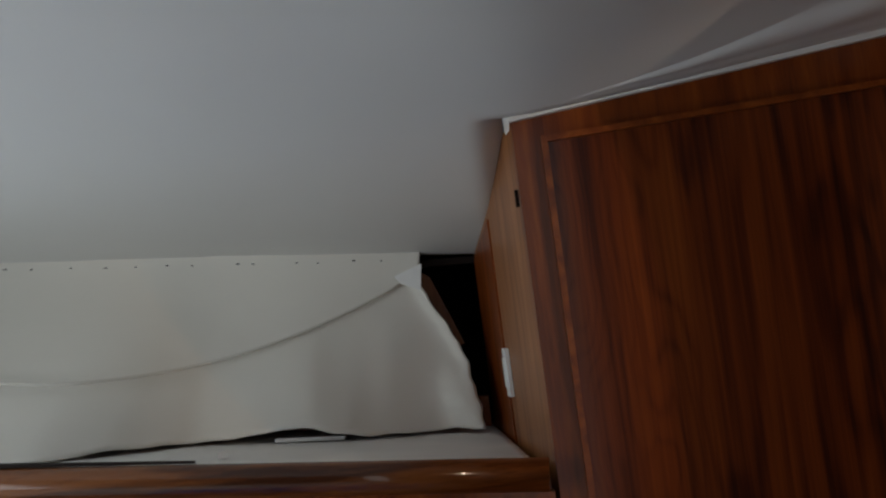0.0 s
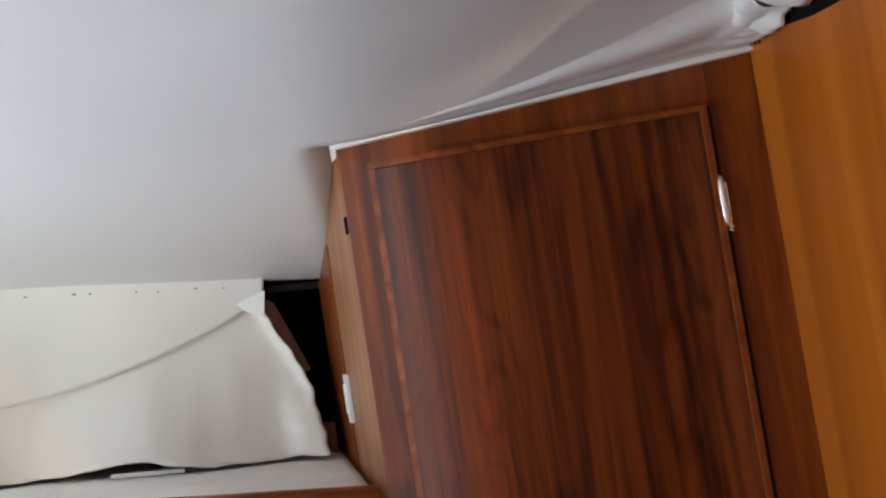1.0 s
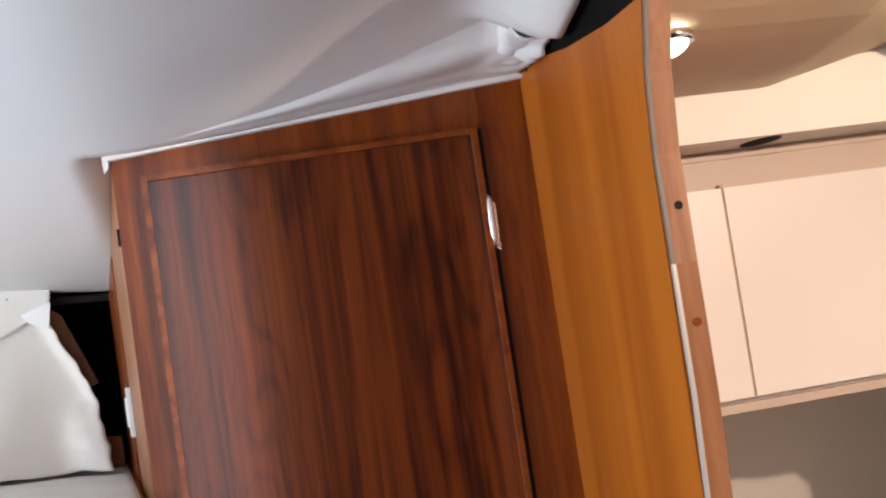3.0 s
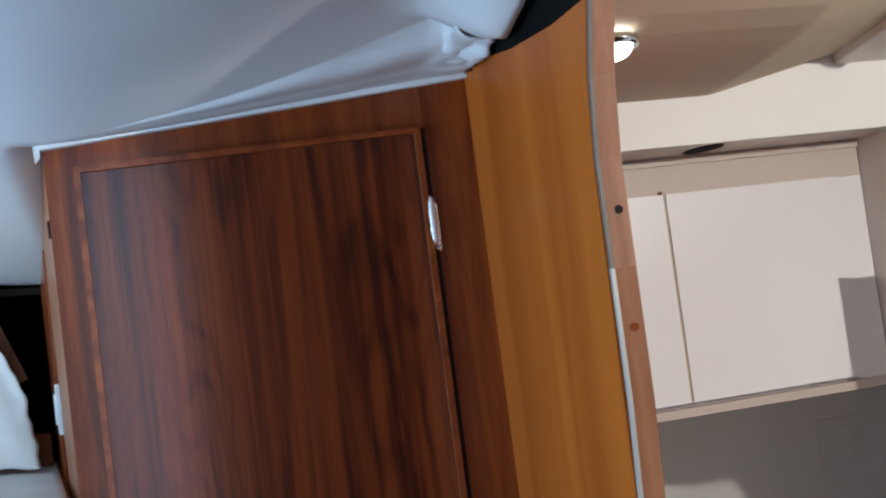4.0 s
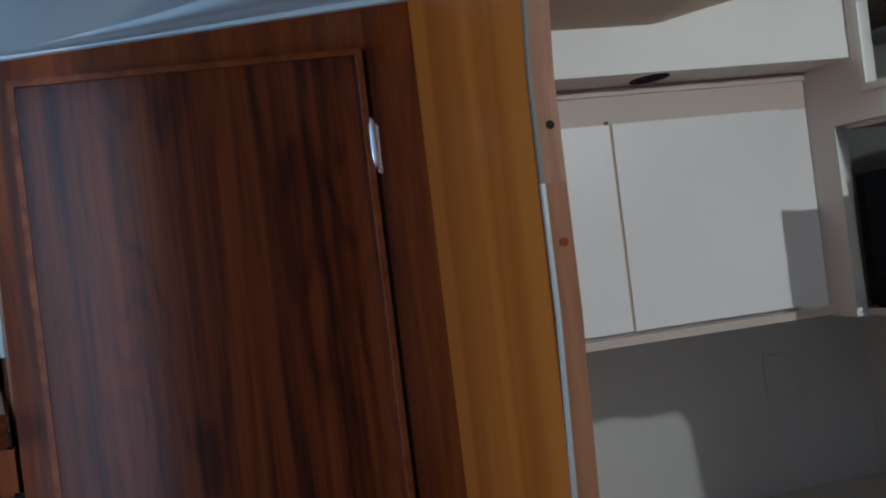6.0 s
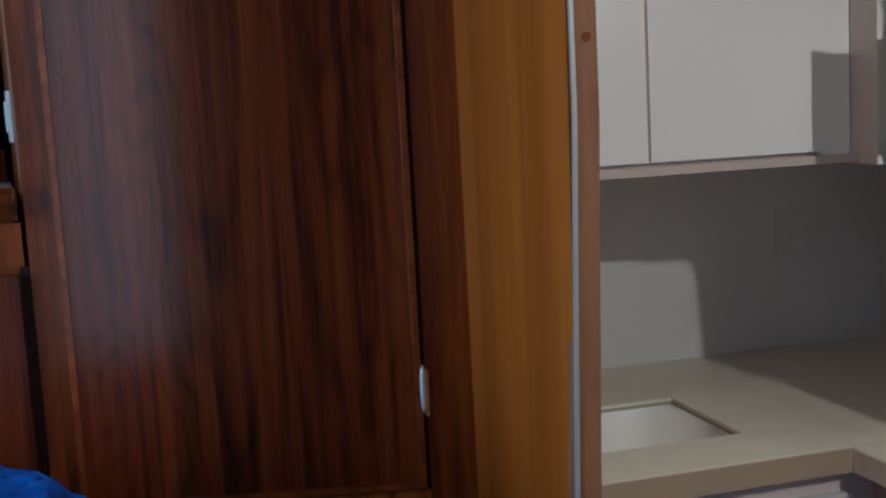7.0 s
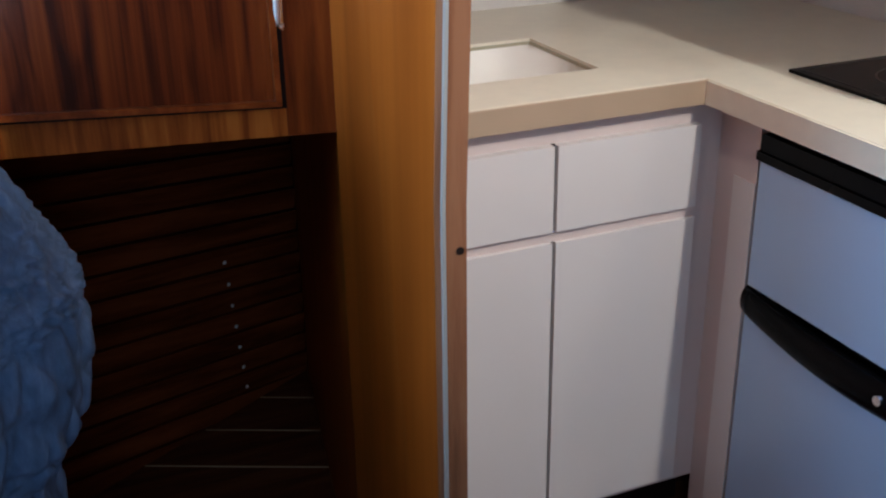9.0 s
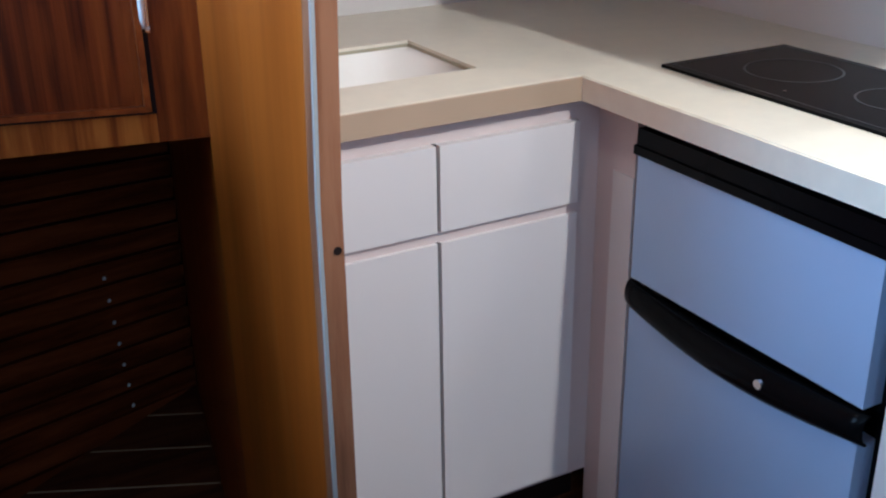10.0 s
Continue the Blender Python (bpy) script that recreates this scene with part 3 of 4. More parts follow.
# ---- side recess: shelf, rail, hull liner ----
sz = lambda x: 1.425 + 0.10 * (-0.56 - x)
shelf = thing("shelf", "white vinyl-covered side shelf with frayed edge", "shelf", (-1.2, 0.3, 1.45))
part("board", slab([(-0.555, 0.01, sz(-0.555) - 0.002), (-2.05, 0.01, sz(-2.05) - 0.002), (-2.05, 0.70, sz(-2.05) - 0.002), (-0.63, 0.70, sz(-0.63) - 0.002)], (0, 0, -0.016)), M_FRAME, shelf)


def shelf_cover(u, v):
    y = 0.012 + 0.66 * v
    x = -0.556 - 0.118 * y + (-1.49 + 0.118 * y) * u
    return (x, y + 0.004 * noise.noise((x * 30, 0, 2)) * (1 - v), sz(x) + 0.0012 * noise.noise((x * 14, y * 14, 3)))


part("vinyl_cover", sheet(shelf_cover, 120, 30, 0.0018), M_TRIM, shelf, "wrinkled white vinyl cover", True)
rail = thing("fiddle_rail", "varnished rounded wooden fiddle rail along the shelf", "rail")
part("bar", rod([(x, -0.014, sz(x) + 0.003) for x in (-0.5565, -0.8, -1.2, -1.6, -2.05)], 0.021, 20), M_RAIL, rail, "", True)
part("apron", slab([(-0.552, 0.0, sz(-0.552) - 0.02), (-2.05, 0.0, sz(-2.05) - 0.02), (-2.05, 0.0, sz(-2.05) - 0.075), (-0.552, 0.0, sz(-0.552) - 0.075)], (0, 0.02, 0), 0.002), M_FRAME, rail)

cab = thing("side_cabinet", "dark mahogany side cabinet below the shelf", "cabinet")
part("carcass", slab([(-0.5465, 0.004, 0.0), (-2.05, 0.004, 0.0), (-2.05, 0.004, sz(-2.05) - 0.076), (-0.5465, 0.004, sz(-0.552) - 0.076)], (0, 0.3, 0)), M_FRAME, cab)
part("door", slab([(-0.5585, -0.016, 0.6), (-1.05, -0.016, 0.6), (-1.05, -0.016, 1.392), (-0.5585, -0.016, 1.343)], (0, 0.018, 0), 0.007, 3), M_DOOR, cab, "dark raised door with rounded edge")
# dark strip fills in the shade beside the cabinet door
part("shadow_gap", box(-0.5575, -0.5470, 0.000, 0.0035, 0.6, 1.352), M_GAP, cab)

# plywood behind the liner, with the opening beside the locker
backing = slab([(-0.735, 0.69, 1.40), (-2.05, 0.69, 1.40), (-2.05, 0.69, 1.84), (-0.735, 0.69, 1.72)], (0, 0.012, 0))
setting("wall_backing", backing, M_SIDE, "bare plywood behind the torn hull liner", "wall")
setting("wall_backing_edge", slab([(-0.742, 0.652, 1.735), (-0.714, 0.652, 1.715), (-0.690, 0.652, 1.655), (-0.664, 0.652, 1.585), (-0.70, 0.652, 1.57), (-0.742, 0.652, 1.66)], (0, 0.01, 0), 0.002), M_SIDE, "raw tan plywood edge beside the opening", "wall")
setting("recess_top", slab([(-0.615, 0.655, 1.742), (-0.735, 0.655, 1.748), (-0.735, 0.655, 1.735), (-0.615, 0.655, 1.730)], (0, 0.03, 0)), M_GAP, "dark wooden batten at the head of the opening", "trim")


def liner_top(x):
    return 1.766 + 0.107 * (-0.716 - x)


def liner_y(x, z, v):
    return 0.64 - (0.13 + 0.10 * smoothstep(-0.66, -0.90, x) + 0.20 * smoothstep(-1.08, -1.32, x)) * v ** 1.6 + 0.02 * math.sin(v * 3 + x * 4) * v + (0.014 * noise.noise((x * 4, z * 6, 0)) + 0.010 * noise.noise((x * 9, z * 9, 5))) * v


def liner(u, v):
    """Hull liner cloth: hangs from the overhead, torn along its free end, sagging towards the shelf."""
    xr = -0.722 + 0.085 * smoothstep(0.12, 0.95, v) - 0.008 * math.sin(v * 9) + 0.006 * noise.noise((v * 13, 0, 2))
    x = xr + (-2.05 - xr) * (u ** 1.15)
    low = sz(x) + max(0.002, 0.008 + 0.016 * math.exp(-((x + 0.95) / 0.08) ** 2) + 0.010 * noise.noise((x * 4.5, 0, 4)) + 0.006 * noise.noise((x * 21, 0, 6)) - 0.012 * smoothstep(-1.05, -1.35, x))
    z = liner_top(x) + (low - liner_top(x)) * v
    y = liner_y(x, z, v)
    y -= 0.030 * math.exp(-((u - 0.03) / 0.03) ** 2) * math.exp(-((v - 0.88) / 0.18) ** 2)
    y -= 0.018 * math.exp(-((u - 0.0) / 0.02) ** 2) * smoothstep(0.0, 0.3, v)
    return (x, y, z)


hl = thing("hull_liner", "loose cream hull liner cloth with a torn free end", "lining", (-1.3, 0.6, 1.5))
part("cloth", sheet(liner, 150, 50, 0.003), M_LINER, hl, "", True)
welt = []
for k in range(41):
    t = k / 40
    x = -0.765 - 1.0 * t
    z = 1.603 + 0.5 * (x + 1.22) ** 2
    v = max(0.0, (z - liner_top(x)) / (sz(x) + 0.026 - liner_top(x)))
    welt.append((x, liner_y(x, z, v) - 0.012, z))
part("seam", rod(welt, 0.0029, 8), M_SEAM, hl, "raised stitched seam", True)
part("corner_fold", slab([(-0.722, 0.600, 1.738), (-0.775, 0.612, 1.722), (-0.765, 0.606, 1.708), (-0.728, 0.592, 1.690)], (0, 0.006, 0), 0.003), M_TRIM, hl, "white folded-over corner")
for k in range(14):
    x = -0.78 - 0.06 * k - 0.035 * noise.noise((k * 3.1 + 0.4, 0.3, 0))
    w = 0.003 + 0.012 * abs(noise.noise((k * 1.7 + 0.2, 2.2, 0)))
    zs = liner_top(x) - 0.0215 - 0.004 * noise.noise((k * 2.3 + 0.1, 0, 5))
    part("staple", slab([(x, 0.628, zs), (x - w, 0.628, zs + 0.001), (x - w * 0.8, 0.628, zs + 0.0022), (x - 0.001, 0.628, zs + 0.003)], (0, 0.003, 0)), M_GAP if k % 3 else M_DULL, hl)

batten = slab([(-0.632, 0.600, sz(-0.632) + 0.001), (-2.05, 0.600, sz(-2.05) + 0.001), (-2.05, 0.600, sz(-2.05) + 0.055), (-0.632, 0.600, sz(-0.632) + 0.055)], (0, 0.02, 0), 0.002)
tagged(part("batten", batten, M_FRAME), "red-brown wooden batten along the back of the shelf", "batten")
sliver = slab([(-0.99, -0.012, sz(-0.99) + 0.0245), (-1.32, -0.020, sz(-1.32) + 0.0245), (-1.32, 0.002, sz(-1.32) + 0.0245), (-1.15, -0.004, sz(-1.15) + 0.0245)], (0, 0, 0.004), 0.001)
tagged(part("loose_sliver", sliver, M_GAP), "dark loose sliver of wood lying on the rail", "offcut")
tape = sheet(lambda u, v: (-0.575 - 0.115 * u, 0.035 + 0.05 * v + 0.05 * u, sz(-0.575 - 0.115 * u) + 0.002 + 0.0025 * math.sin(u * 4 + v) ** 2), 14, 4, 0.0015)
tagged(part("torn_tape", tape, M_DULLTAPE, None, "", True), "crumpled grey strip of torn tape on the shelf", "tape")
chip = slab([(-0.87, 0.425, sz(-0.87) + 0.002), (-0.98, 0.400, sz(-0.98) + 0.002), (-0.98, 0.412, sz(-0.98) + 0.002), (-0.87, 0.445, sz(-0.87) + 0.002)], (0, 0, 0.006), 0.0015)
tagged(part("trim_offcut", chip, M_TRIM), "short white offcut of vinyl trim on the shelf", "offcut")

crumb = slab([(-1.010, 0.216, sz(-1.01) + 0.002), (-1.024, 0.212, sz(-1.02) + 0.002), (-1.026, 0.224, sz(-1.02) + 0.002), (-1.012, 0.226, sz(-1.01) + 0.002)], (0, 0, 0.009), 0.003)
tagged(part("foam_crumb", crumb, M_TRIM), "small white crumb of foam on the shelf", "crumb")

# ---- galley shell ----
GC = 1.892


def galley_z(x, y):
    return GC + 0.22 * max(0.0, min(0.35, x - 0.415 - 0.14 * (y - 0.1))) + min(0.14, 0.25 * (-0.30 - y + math.sqrt((0.30 + y) ** 2 + 0.01)))


gc = sheet(lambda u, v: (0.018 + 2.03 * u, 0.80 - 3.2 * v, galley_z(0.018 + 2.03 * u, 0.80 - 3.2 * v)), 160, 64, 0.01)
setting("ceiling_galley", gc, M_CEIL, "cream vinyl overhead of the galley", "ceiling")
soffit = slab([(0.20, 0.10, 1.812), (0.76, 0.10, 1.812), (0.76, 0.10, 2.1), (0.20, 0.10, 2.1)], (0, 0.75, 0), 0.004)
setting("soffit", soffit, M_WALL, "white boxed soffit over the wall cabinets", "soffit")
setting("wall_backsplash", box(0.20, 2.05, 0.85, 0.88, 0.85, 1.6), M_SPLASH, "grey-white backsplash behind the sink", "wall")
setting("wall_right", box(1.285, 1.31, -1.4, 0.85, 0.85, 1.95), M_SPLASH, "white wall behind the cooktop", "wall")
bm = bmesh.new()
lo = [bm.verts.new(p) for p in ((0.646, 0.099, 1.9195), (1.9, 0.099, 1.9195), (1.9, -0.60, 1.9195), (0.435, -0.60, 1.9195))]
hi = [bm.verts.new(p) for p in ((0.634, 0.099, 2.08), (1.9, 0.099, 2.08), (1.9, -0.60, 2.08), (0.40, -0.60, 2.08))]
bm.faces.new(lo), bm.faces.new(hi[::-1])
for k in range(4):
    bm.faces.new((lo[k], lo[(k + 1) % 4], hi[(k + 1) % 4], hi[k]))
setting("ceiling_beam", bm, M_WALL, "dropped white overhead panel with a downlight", "beam")

# wall cabinet over the sink
wc = thing("wall_cabinet", "white laminate wall cabinet above the sink", "cabinet")
part("carcass", box(0.270, 0.758, 0.230, 0.848, 1.405, 1.750), M_WHITE, wc)
# recessed frame, its tan colour standing for the soffit's shadow
part("face_frame", box(0.270, 0.758, 0.229, 0.848, 1.7505, 1.811), M_EDGE, wc, "recessed frame above the doors, soffit shadow coloured pinkish tan")
for x0, x1 in ((0.275, 0.3735), (0.3785, 0.697)):
    part("door", box(x0, x1, 0.212, 0.2298, 1.412, 1.750, 0.002), M_WHITE, wc)
part("seam_strip", box(0.3735, 0.3785, 0.2145, 0.2298, 1.412, 1.756), M_TAN, wc, "thin tan seam between the doors")
part("top_rail", box(0.270, 0.758, 0.222, 0.2288, 1.798, 1.811, 0.002), M_EDGE, wc)
part("bottom_rail", box(0.270, 0.758, 0.206, 0.2299, 1.391, 1.405, 0.005), M_EDGE, wc, "pinkish cream lower edge rail")
# flat black disc colours in the dark inside of the cut-out
hole = disc((0.428, 0.16, 1.8115), (0, 0, -1), 0.045, 0.0012, 32, 0.62)
tagged(part("vent_hole", hole, M_BLACK), "black disc for the dark round cut-out in the soffit", "vent")

# tall corner unit with its two recesses
cu = thing("corner_unit", "white corner unit with open recesses over the counter", "cabinet")
def xface(y0, y1, z0, z1, name="face_panel"):
    part(name, box(0.76, 0.782, y0, y1, z0, z1), M_WALL, cu)
xface(0.160, 0.848, 1.386, 1.92)
xface(0.070, 0.160, 1.707, 1.92)
xface(-0.60, 0.070, 1.707, 1.760)
xface(-0.60, 0.070, 1.90, 1.92)
part("recess_back", box(1.10, 1.12, -0.60, 0.848, 1.386, 1.92), M_WALL, cu)
part("recess_shelf", box(0.783, 1.10, -0.60, 0.16, 1.70, 1.718), M_WALL, cu)
part("recess_floor", box(0.783, 1.10, -0.60, 0.848, 1.386, 1.398), M_WALL, cu)
part("recess_frame", ring([(0.757, 0.078, 1.752), (0.757, -0.50, 1.752), (0.757, -0.50, 1.905), (0.757, 0.078, 1.905)], [(0.757, 0.066, 1.764), (0.757, -0.49, 1.764), (0.757, -0.49, 1.895), (0.757, 0.066, 1.895)], (0.004, 0, 0)), M_TRIM, cu)
# dark brown slab at the head of the upper recess
part("recess_dark_slab", box(0.80, 1.09, -0.5, 0.05, 1.885, 1.897), M_GAP, cu)
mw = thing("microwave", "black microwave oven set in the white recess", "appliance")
part("body", box(0.785, 1.09, -0.42, 0.138, 1.3985, 1.625, 0.006), M_MATT, mw)
part("oven_front", box(0.770, 0.7845, -0.28, 0.134, 1.405, 1.62, 0.004), M_GLASS, mw, "dark glass oven front")
# flap added and sized for the shadow it throws on the wall cabinet
part("door", box(0.682, 0.7695, 0.002, 0.022, 1.458, 1.620, 0.004), M_MATT, mw, "black flap added to cast the shadow on the wall cabinet")
part("flap_pin", rod([(0.768, 0.012, z) for z in (1.47, 1.53, 1.60)], 0.005, 10), M_BLKPL, mw)


def downlight(name, c, r=0.023, lift=0.0):
    t = thing(name, "small round ceiling downlight with a bright lens", "lamp", (0, 0, 0), "galley downlights")
    part("rim", ring([(c[0] + r * 1.25 * math.cos(a), c[1] + r * 1.25 * math.sin(a), c[2] + lift) for a in np.linspace(0, 2 * math.pi, 24, endpoint=False)],
                     [(c[0] + r * math.cos(a), c[1] + r * math.sin(a), c[2] + lift) for a in np.linspace(0, 2 * math.pi, 24, endpoint=False)], (0, 0, -0.006 - lift)), M_CHROME, t, "", True)
    bm = bmesh.new()
    bmesh.ops.create_uvsphere(bm, u_segments=20, v_segments=10, radius=r)
    for v in bm.verts:
        v.co = Vector((c[0], c[1], c[2] - 0.004)) + Vector((v.co.x, v.co.y, v.co.z * 0.62))
    part("lens", bm, M_LENS, t, "", True)


downlight("downlight", (0.10, -0.25, GC - 0.002), 0.027, 0.006)
downlight("downlight", (0.665, -0.16, 1.9235))
downlight("downlight", (0.735, -1.16, 1.930))
downlight("downlight", (0.93, -0.92, 1.9305))
tagged(part("lamp_box", box(0.665, 0.805, -1.23, -1.09, 1.931, 2.12, 0.004), M_WALL), "white boxed mount for the overhead lamp", "box")
tagged(part("lamp_box", box(0.86, 1.00, -0.99, -0.85, 1.9315, 2.12, 0.004), M_WALL), "white boxed mount for the overhead lamp", "box")

# ---- galley base ----
DY = 0.155
sc = thing("sink_cabinet", "pale cream sink cabinet with flat drawers and doors", "cabinet")
part("carcass", box(0.190, 0.7595, DY + 0.018, 0.84, 0.085, 0.750), M_PINK, sc)
part("top_rail", box(0.190, 0.7595, DY + 0.018, DY + 0.036, 0.750, 0.878), M_PINK, sc)
part("back_rail", box(0.190, 0.7595, 0.822, 0.84, 0.750, 0.878), M_PINK, sc)
for x0 in (0.190, 0.7415):
    part("side_rail", box(x0, x0 + 0.018, DY + 0.036, 0.822, 0.750, 0.878), M_PINK, sc)
part("toe_kick", box(0.190, 0.758, DY + 0.06, 0.80, 0.0, 0.085), M_GAP, sc)
for x0, x1 in ((0.195, 0.4165), (0.4235, 0.704)):
    part("drawer", box(x0, x1, DY, DY + 0.018, 0.684, 0.836, 0.010, 4), M_WHITE, sc)
    part("door", box(x0, x1, DY, DY + 0.018, 0.105, 0.664, 0.010, 4), M_WHITE, sc)
part("seam", box(0.4165, 0.4235, DY + 0.012, DY + 0.0179, 0.105, 0.836), M_GAP, sc)
part("finger_rail", box(0.195, 0.704, DY + 0.008, DY + 0.0179, 0.664, 0.684), M_PINK, sc)
fp = thing("filler_panel", "cream filler panel between sink cabinet and refrigerator", "panel")
part("board", box(0.760, 0.775, 0.066, 0.1745, 0.0, 0.878), M_PINK, fp)
# white strip, its top cut where the worktop's shadow would begin
part("edge_strip", box(0.757, 0.760, 0.066, 0.124, 0.0, 0.745, 0.001), M_WHITE, fp)

# L-shaped worktop with the sink cut through
wt = thing("worktop", "beige solid-surface L-shaped galley worktop", "worktop")
SX0, SX1, SY0, SY1 = 0.31, 0.575, 0.289, 0.556
Z0, Z1 = 0.879, 0.919
bm = bmesh.new()
FX, FY, BX, BY = 0.700, 0.146, 1.284, 0.849
for q4 in ((0.190, SX0, FY, BY), (SX1, BX, FY, BY), (SX0, SX1, FY, SY0), (SX0, SX1, SY1, BY), (FX, BX, -1.30, FY)):
    box(q4[0], q4[1], q4[2], q4[3], Z0, Z1, bm=bm)
bmesh.ops.remove_doubles(bm, verts=bm.verts[:], dist=0.0005)
part("slab", bm, M_COUNTER, wt)
part("front_edge", box(0.190, FX + 0.001, FY - 0.004, FY, Z0 - 0.003, Z1 - 0.0015, 0.001), M_TAN, wt, "tan worktop nosing")
part("side_edge", box(FX - 0.004, FX, -1.30, FY - 0.0042, Z0 - 0.003, Z1 - 0.0015, 0.001), M_COUNTER, wt)
sk = thing("sink", "white undermounted rectangular sink basin", "sink")
bm = bmesh.new()
rimv, botv = [], []
for x, y in ((SX0, SY0), (SX1, SY0), (SX1, SY1), (SX0, SY1)):
    rimv.append((x + (0.001 if x == SX0 else -0.001), y + (0.001 if y == SY0 else -0.001), Z1 - 0.012))
    botv.append((x + (0.04 if x == SX0 else -0.05), y + (0.04 if y == SY0 else -0.04), 0.765))
vs = [bm.verts.new(p) for p in rimv + botv]
for k in range(4):
    bm.faces.new((vs[k], vs[(k + 1) % 4], vs[4 + (k + 1) % 4], vs[4 + k]))
bm.faces.new(vs[4:])
soften(bm, 0.022, 4, 20)
part("basin", bm, M_SINK, sk, "", True)
part("drain", disc((0.45, 0.45, 0.7655), (0, 0, 1), 0.035, 0.003), M_CHROME, sk)
# ring coloured as the worktop edge in shadow
part("rim", ring([(x, y, Z1 - 0.006) for x, y in ((SX0, SY0), (SX1, SY0), (SX1, SY1), (SX0, SY1))], [(SX0 + 0.0022, SY0 + 0.0022, Z1 - 0.006), (SX1 - 0.0022, SY0 + 0.0022, Z1 - 0.006), (SX1 - 0.0022, SY1 - 0.0022, Z1 - 0.006), (SX0 + 0.0022, SY1 - 0.0022, Z1 - 0.006)], (0, 0, -0.006)), M_RIM, sk)

ct = thing("cooktop", "black ceramic-glass two-burner cooktop set in the worktop", "cooktop")
part("glass", box(0.847, 1.139, -0.389, 0.118, Z1 + 0.0005, Z1 + 0.006, 0.002), M_GLASS, ct)
bo = [(0.861, 0.106), (1.128, 0.106), (1.128, -0.378), (0.861, -0.378)]
bi = [(0.8635, 0.1035), (1.1255, 0.1035), (1.1255, -0.3755), (0.8635, -0.3755)]
part("printed_border", ring([(x, y, Z1 + 0.0062) for x, y in bo], [(x, y, Z1 + 0.0062) for x, y in bi], (0, 0, 0.0003)), M_RING, ct, "thin grey printed border")
part("indicator_light", disc((0.895, -0.125, Z1 + 0.0062), (0, 0, 1), 0.003, 0.0004, 12), M_DULL, ct)
for cy, r in ((-0.036, 0.083), (-0.257, 0.069)):
    n = 48
    loop = lambda rr: [(1.005 + rr * math.cos(2 * math.pi * k / n), cy + rr * math.sin(2 * math.pi * k / n), Z1 + 0.0062) for k in range(n)]
    part("burner_ring", ring(loop(r), loop(r - 0.004), (0, 0, 0.0003)), M_RING, ct)

fr = thing("refrigerator", "small steel two-door refrigerator with black handles", "refrigerator")
part("body", box(0.79, 1.25, -0.480, 0.058, 0.03, 0.845, 0.006), M_BLKPL, fr)
FRX = 0.752
for z0, z1, nm in ((0.565, 0.795, "upper"), (0.07, 0.505, "lower")):
    dr = part("door", box(FRX, 0.79, -0.468, 0.052, z0, z1, 0.008, 3), M_STEEL, fr, "brushed steel %s door" % nm)
part("top_trim", box(FRX - 0.002, 0.80, -0.475, 0.052, 0.812, 0.842, 0.005, 3), M_BLKPL, fr, "black top trim bar")
part("trim_lip", box(FRX - 0.006, 0.80, -0.475, 0.057, 0.796, 0.8118, 0.006, 3), M_BLKPL, fr, "rounded lip under the top trim")
def handle_bar(u, v):
    y = 0.055 - 0.535 * u
    b = 0.020 * math.sin(math.pi * u) ** 0.6
    a = math.pi * (v - 0.5)
    zc = 0.535 - 0.018 * math.sin(math.pi * u)
    return (FRX + 0.004 - (0.014 + b) * math.cos(a), y, zc + (0.026 + 0.006 * math.sin(math.pi * u)) * math.sin(a))
part("handle", sheet(handle_bar, 24, 10, 0.004), M_BLKPL, fr, "bowed black handle bar", True)
part("lock", disc((FRX - 0.026, -0.30, 0.530), (-1, 0, 0), 0.008, 0.006, 16), M_CHROME, fr, "chrome badge stud")

ep = thing("end_cabinet", "white end cabinet beside the refrigerator", "cabinet")
part("side_panel", box(0.742, 1.25, -0.62, -0.5115, 0.0, 0.874, 0.003), M_WHITE, ep)

# outlet plate on the backsplash
op = thing("outlet_plate", "flush grey-white outlet plate on the backsplash", "outlet")
part("plate", box(1.00, 1.12, 0.845, 0.849, 1.13, 1.245, 0.0015), M_OUTLET, op)
for z in (1.165, 1.21):
    part("socket", box(1.04, 1.08, 0.8436, 0.8449, z - 0.012, z + 0.012, 0.002), M_SPLASH, op)

# ---- under the locker: lining slats and sole planks ----
lining = new("wall_lining", None)
tagged(lining, "dark slatted wooden hull lining under the locker", "wall", "", "structure")
# dark brown backing colours in the deep shade above and between slats
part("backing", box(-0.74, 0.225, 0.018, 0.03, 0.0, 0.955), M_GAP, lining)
sm = None
for k in range(-2, 14):
    if sm is None:
        sl = part("slat", box(-0.74, 0.222, 0.0, 0.016, 0.004, 0.048, 0.006, 3), M_SLAT, lining)
        sm = sl.data
    else:
        sl = new("slat", sm)
        sl.parent = lining
    sl.matrix_basis = pose(0, 0, 0.085 + 0.0515 * k, 0, 9.4, 0)
screw = None
for k in range(1, 8):
    if screw is None:
        # screw heads coloured white in place of a metal glint
        s1 = part("screw", disc((0, 0, 0), (0, -1, 0), 0.0042, 0.002, 10), M_PLATE, lining)
        screw = s1.data
    else:
        s1 = new("screw", screw)
        s1.parent = lining
    s1.location = (0.034 - 0.0045 * k, -0.0002, 0.094 + 0.0525 * k)
lining.matrix_basis = pose(-0.03, 0.77, 0.0, 0, 0, 30.1)

# ---- blue quilt ----
PROF = [(1.18, 0.02), (1.178, 0.12), (1.172, 0.22), (1.155, 0.30), (1.11, 0.355), (1.04, 0.412), (0.95, 0.456), (0.87, 0.462), (0.80, 0.450), (0.74, 0.410), (0.64, 0.402), (0.30, 0.425), (0.005, 0.435)]


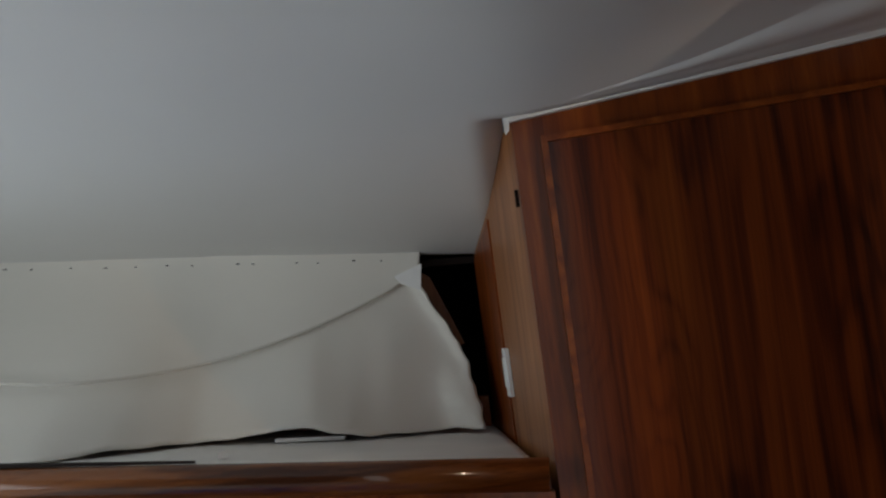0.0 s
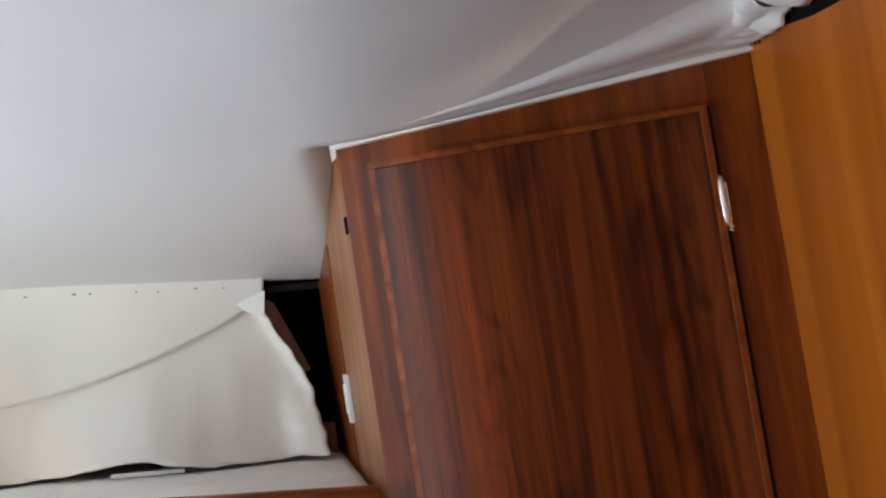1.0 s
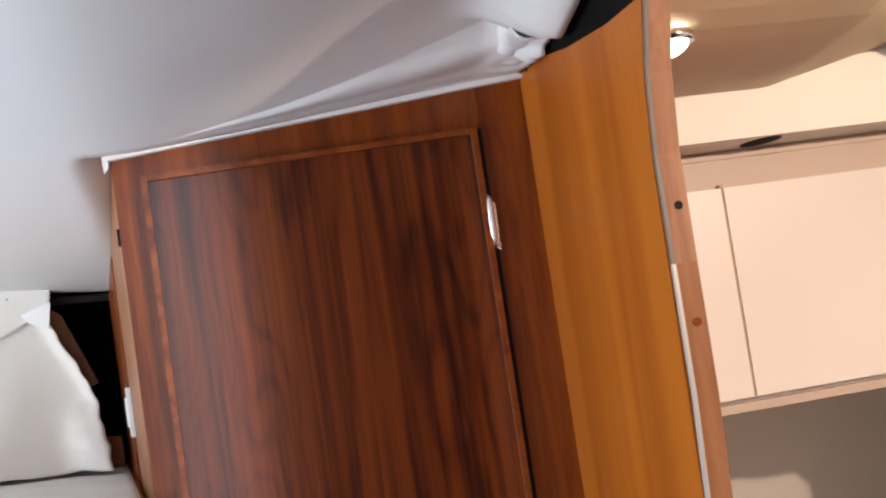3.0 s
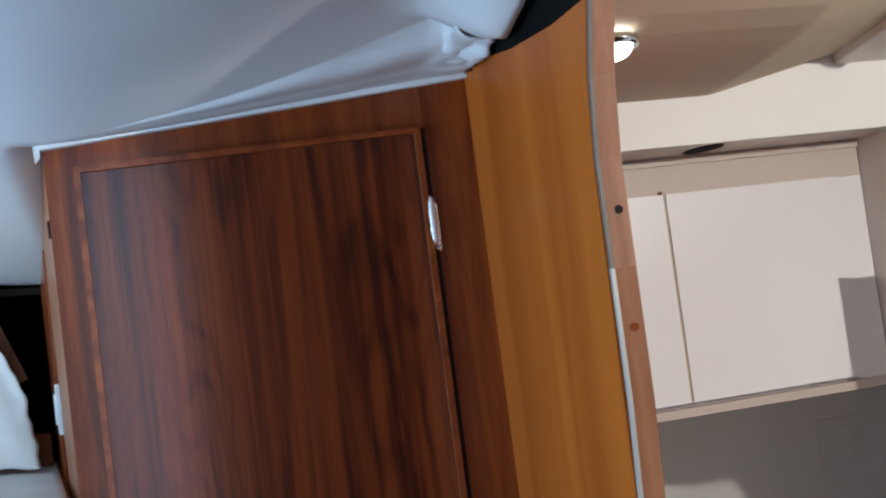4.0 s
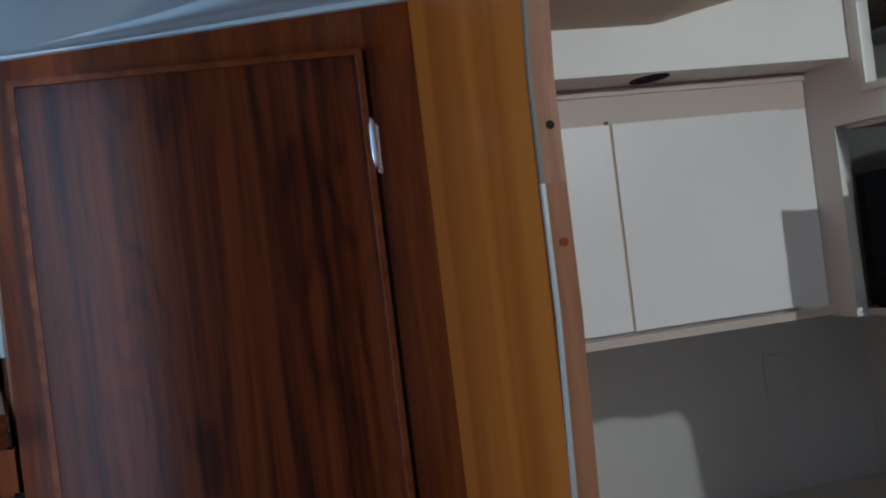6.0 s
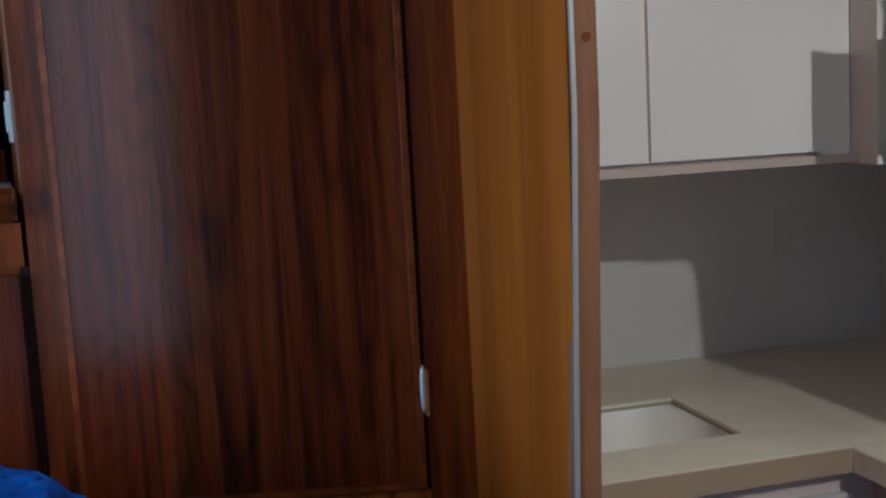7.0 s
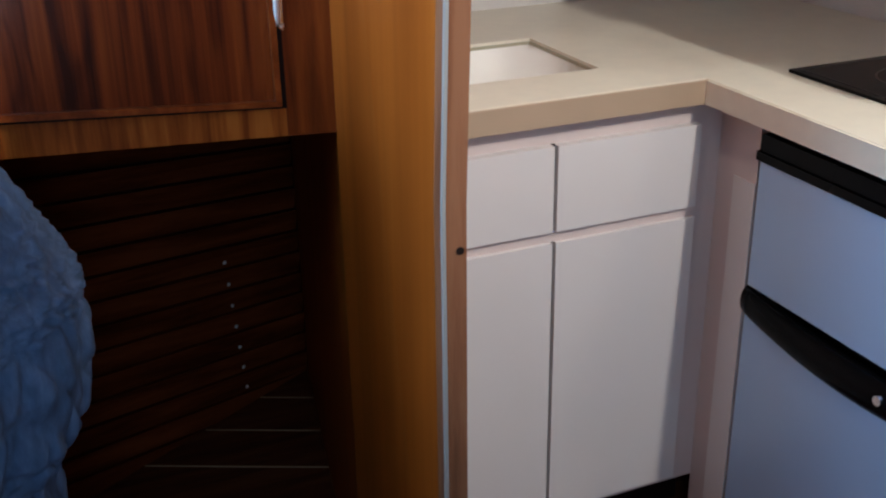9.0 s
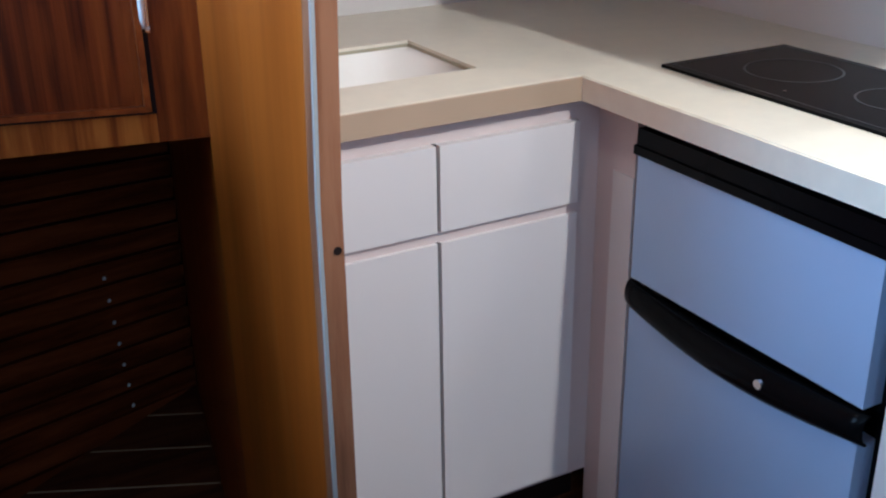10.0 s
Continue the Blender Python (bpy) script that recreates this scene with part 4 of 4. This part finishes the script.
def quilt_point(a, s):
    i = min(int(s), len(PROF) - 2)
    f = s - i
    z = PROF[i][0] * (1 - f) + PROF[i + 1][0] * f
    r = PROF[i][1] * (1 - f) + PROF[i + 1][1] * f
    p = Vector((-0.825 + r * math.cos(a), -0.26 + 0.62 * r * math.sin(a), z))
    n = Vector((math.cos(a), 1.6 * math.sin(a), 0.9 if z > 1.0 else 0.1)).normalized()
    st = 1.0 if z > 1.02 else 1.0 - 0.68 * smoothstep(1.04, 0.92, z)
    fq = 37 + 3 * smoothstep(1.06, 0.92, z)
    q1 = Vector((p.x * fq, p.y * fq, p.z * fq * st))
    f1, f2 = noise.voronoi(q1)[0][:2]
    pillow = smoothstep(0.0, 0.42, f2 - f1) - 0.35 * smoothstep(0.25, 0.0, f1)
    fine = noise.noise(q1 * 2.6)
    side = a if a < math.pi else a - 2 * math.pi
    tuck = (noise.noise((a * 9, z * 3, 5)) - 2.0 * math.exp(-((side + 0.55) / 0.10) ** 2)) * smoothstep(1.0, 0.75, z)
    return p + n * ((0.0052 + 0.0035 * smoothstep(1.04, 0.92, z)) * pillow + 0.0006 * fine + 0.010 * tuck + 0.008 * noise.noise(p * 5))


# unseen block added to keep low daylight off the partition
berth = thing("berth", "unseen berth block under the quilt, added to shade the lower partition", "bed", (-1.3, -1.1, 0))
part("base", box(-2.05, -0.64, -2.20, -0.12, 0.0, 0.62, 0.01), M_FRAME, berth)
part("mattress", box(-2.04, -0.66, -2.18, -0.14, 0.622, 0.90, 0.05, 4), M_LINER, berth, "unseen mattress slab, part of the added light block")
qt = thing("quilt", "bright blue quilted bedspread heaped over the berth corner", "quilt", (-0.8, -0.26, 0))
NA, NS = 520, 300
grid = [[quilt_point(2 * math.pi * i / NA, (len(PROF) - 1) * (j / NS)) for j in range(NS + 1)] for i in range(NA)]
# faces split along the slanted line where the quilt's shade tone begins
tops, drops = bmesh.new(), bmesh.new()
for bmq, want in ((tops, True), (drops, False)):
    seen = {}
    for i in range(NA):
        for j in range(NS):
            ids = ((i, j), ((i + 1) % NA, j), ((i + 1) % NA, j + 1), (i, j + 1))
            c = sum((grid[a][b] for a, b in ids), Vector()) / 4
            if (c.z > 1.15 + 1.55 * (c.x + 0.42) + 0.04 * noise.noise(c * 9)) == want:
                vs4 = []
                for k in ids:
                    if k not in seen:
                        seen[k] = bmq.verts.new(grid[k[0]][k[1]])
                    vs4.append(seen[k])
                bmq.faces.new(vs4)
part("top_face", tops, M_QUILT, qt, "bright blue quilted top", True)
part("side_drop", drops, M_QUILT, qt, "hanging side of the quilt, its shade coloured slate blue", True)

# ---- raised sole under the locker: planks with pale strips between ----
sole = new("sole_platform")
tagged(sole, "raised dark plank sole with pale inlaid strips", "floor", "", "structure")
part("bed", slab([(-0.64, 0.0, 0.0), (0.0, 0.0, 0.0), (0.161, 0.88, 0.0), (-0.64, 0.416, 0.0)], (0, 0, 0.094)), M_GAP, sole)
ALONG, ACROSS = Vector((-0.906, 0.423, 0)), Vector((0.423, 0.906, 0))


def clipped(n0, n1, z0, z1):
    pts = [ALONG * t + ACROSS * n for t, n in ((-1.2, n0), (1.4, n0), (1.4, n1), (-1.2, n1))]
    bm = slab([(p.x, p.y, z0) for p in pts], (0, 0, z1 - z0))
    for co, no in (((-0.64, 0, 0), (-1, 0, 0)), ((0, 0.001, 0), (0, -1, 0)), ((-0.03, 0.77, 0), (-0.5, 0.865, 0)), ((0, 0, 0), (0.885, -0.163, 0))):
        g = bm.verts[:] + bm.edges[:] + bm.faces[:]
        cut = bmesh.ops.bisect_plane(bm, geom=g, plane_co=co, plane_no=no, clear_outer=True)
        es = [e for e in cut["geom_cut"] if isinstance(e, bmesh.types.BMEdge)]
        if es:
            bmesh.ops.holes_fill(bm, edges=bm.edges[:], sides=8)
    return bm


for k in range(-6, 4):
    n = 0.47 + 0.135 * k
    bm = clipped(n + 0.002, n + 0.131, 0.094, 0.100)
    if bm.faces:
        part("plank", bm, M_SOLE, sole)
    bm = clipped(n - 0.002, n + 0.002, 0.094, 0.1002)
    if bm.faces:
        part("inlay", bm, M_HOLLY, sole)
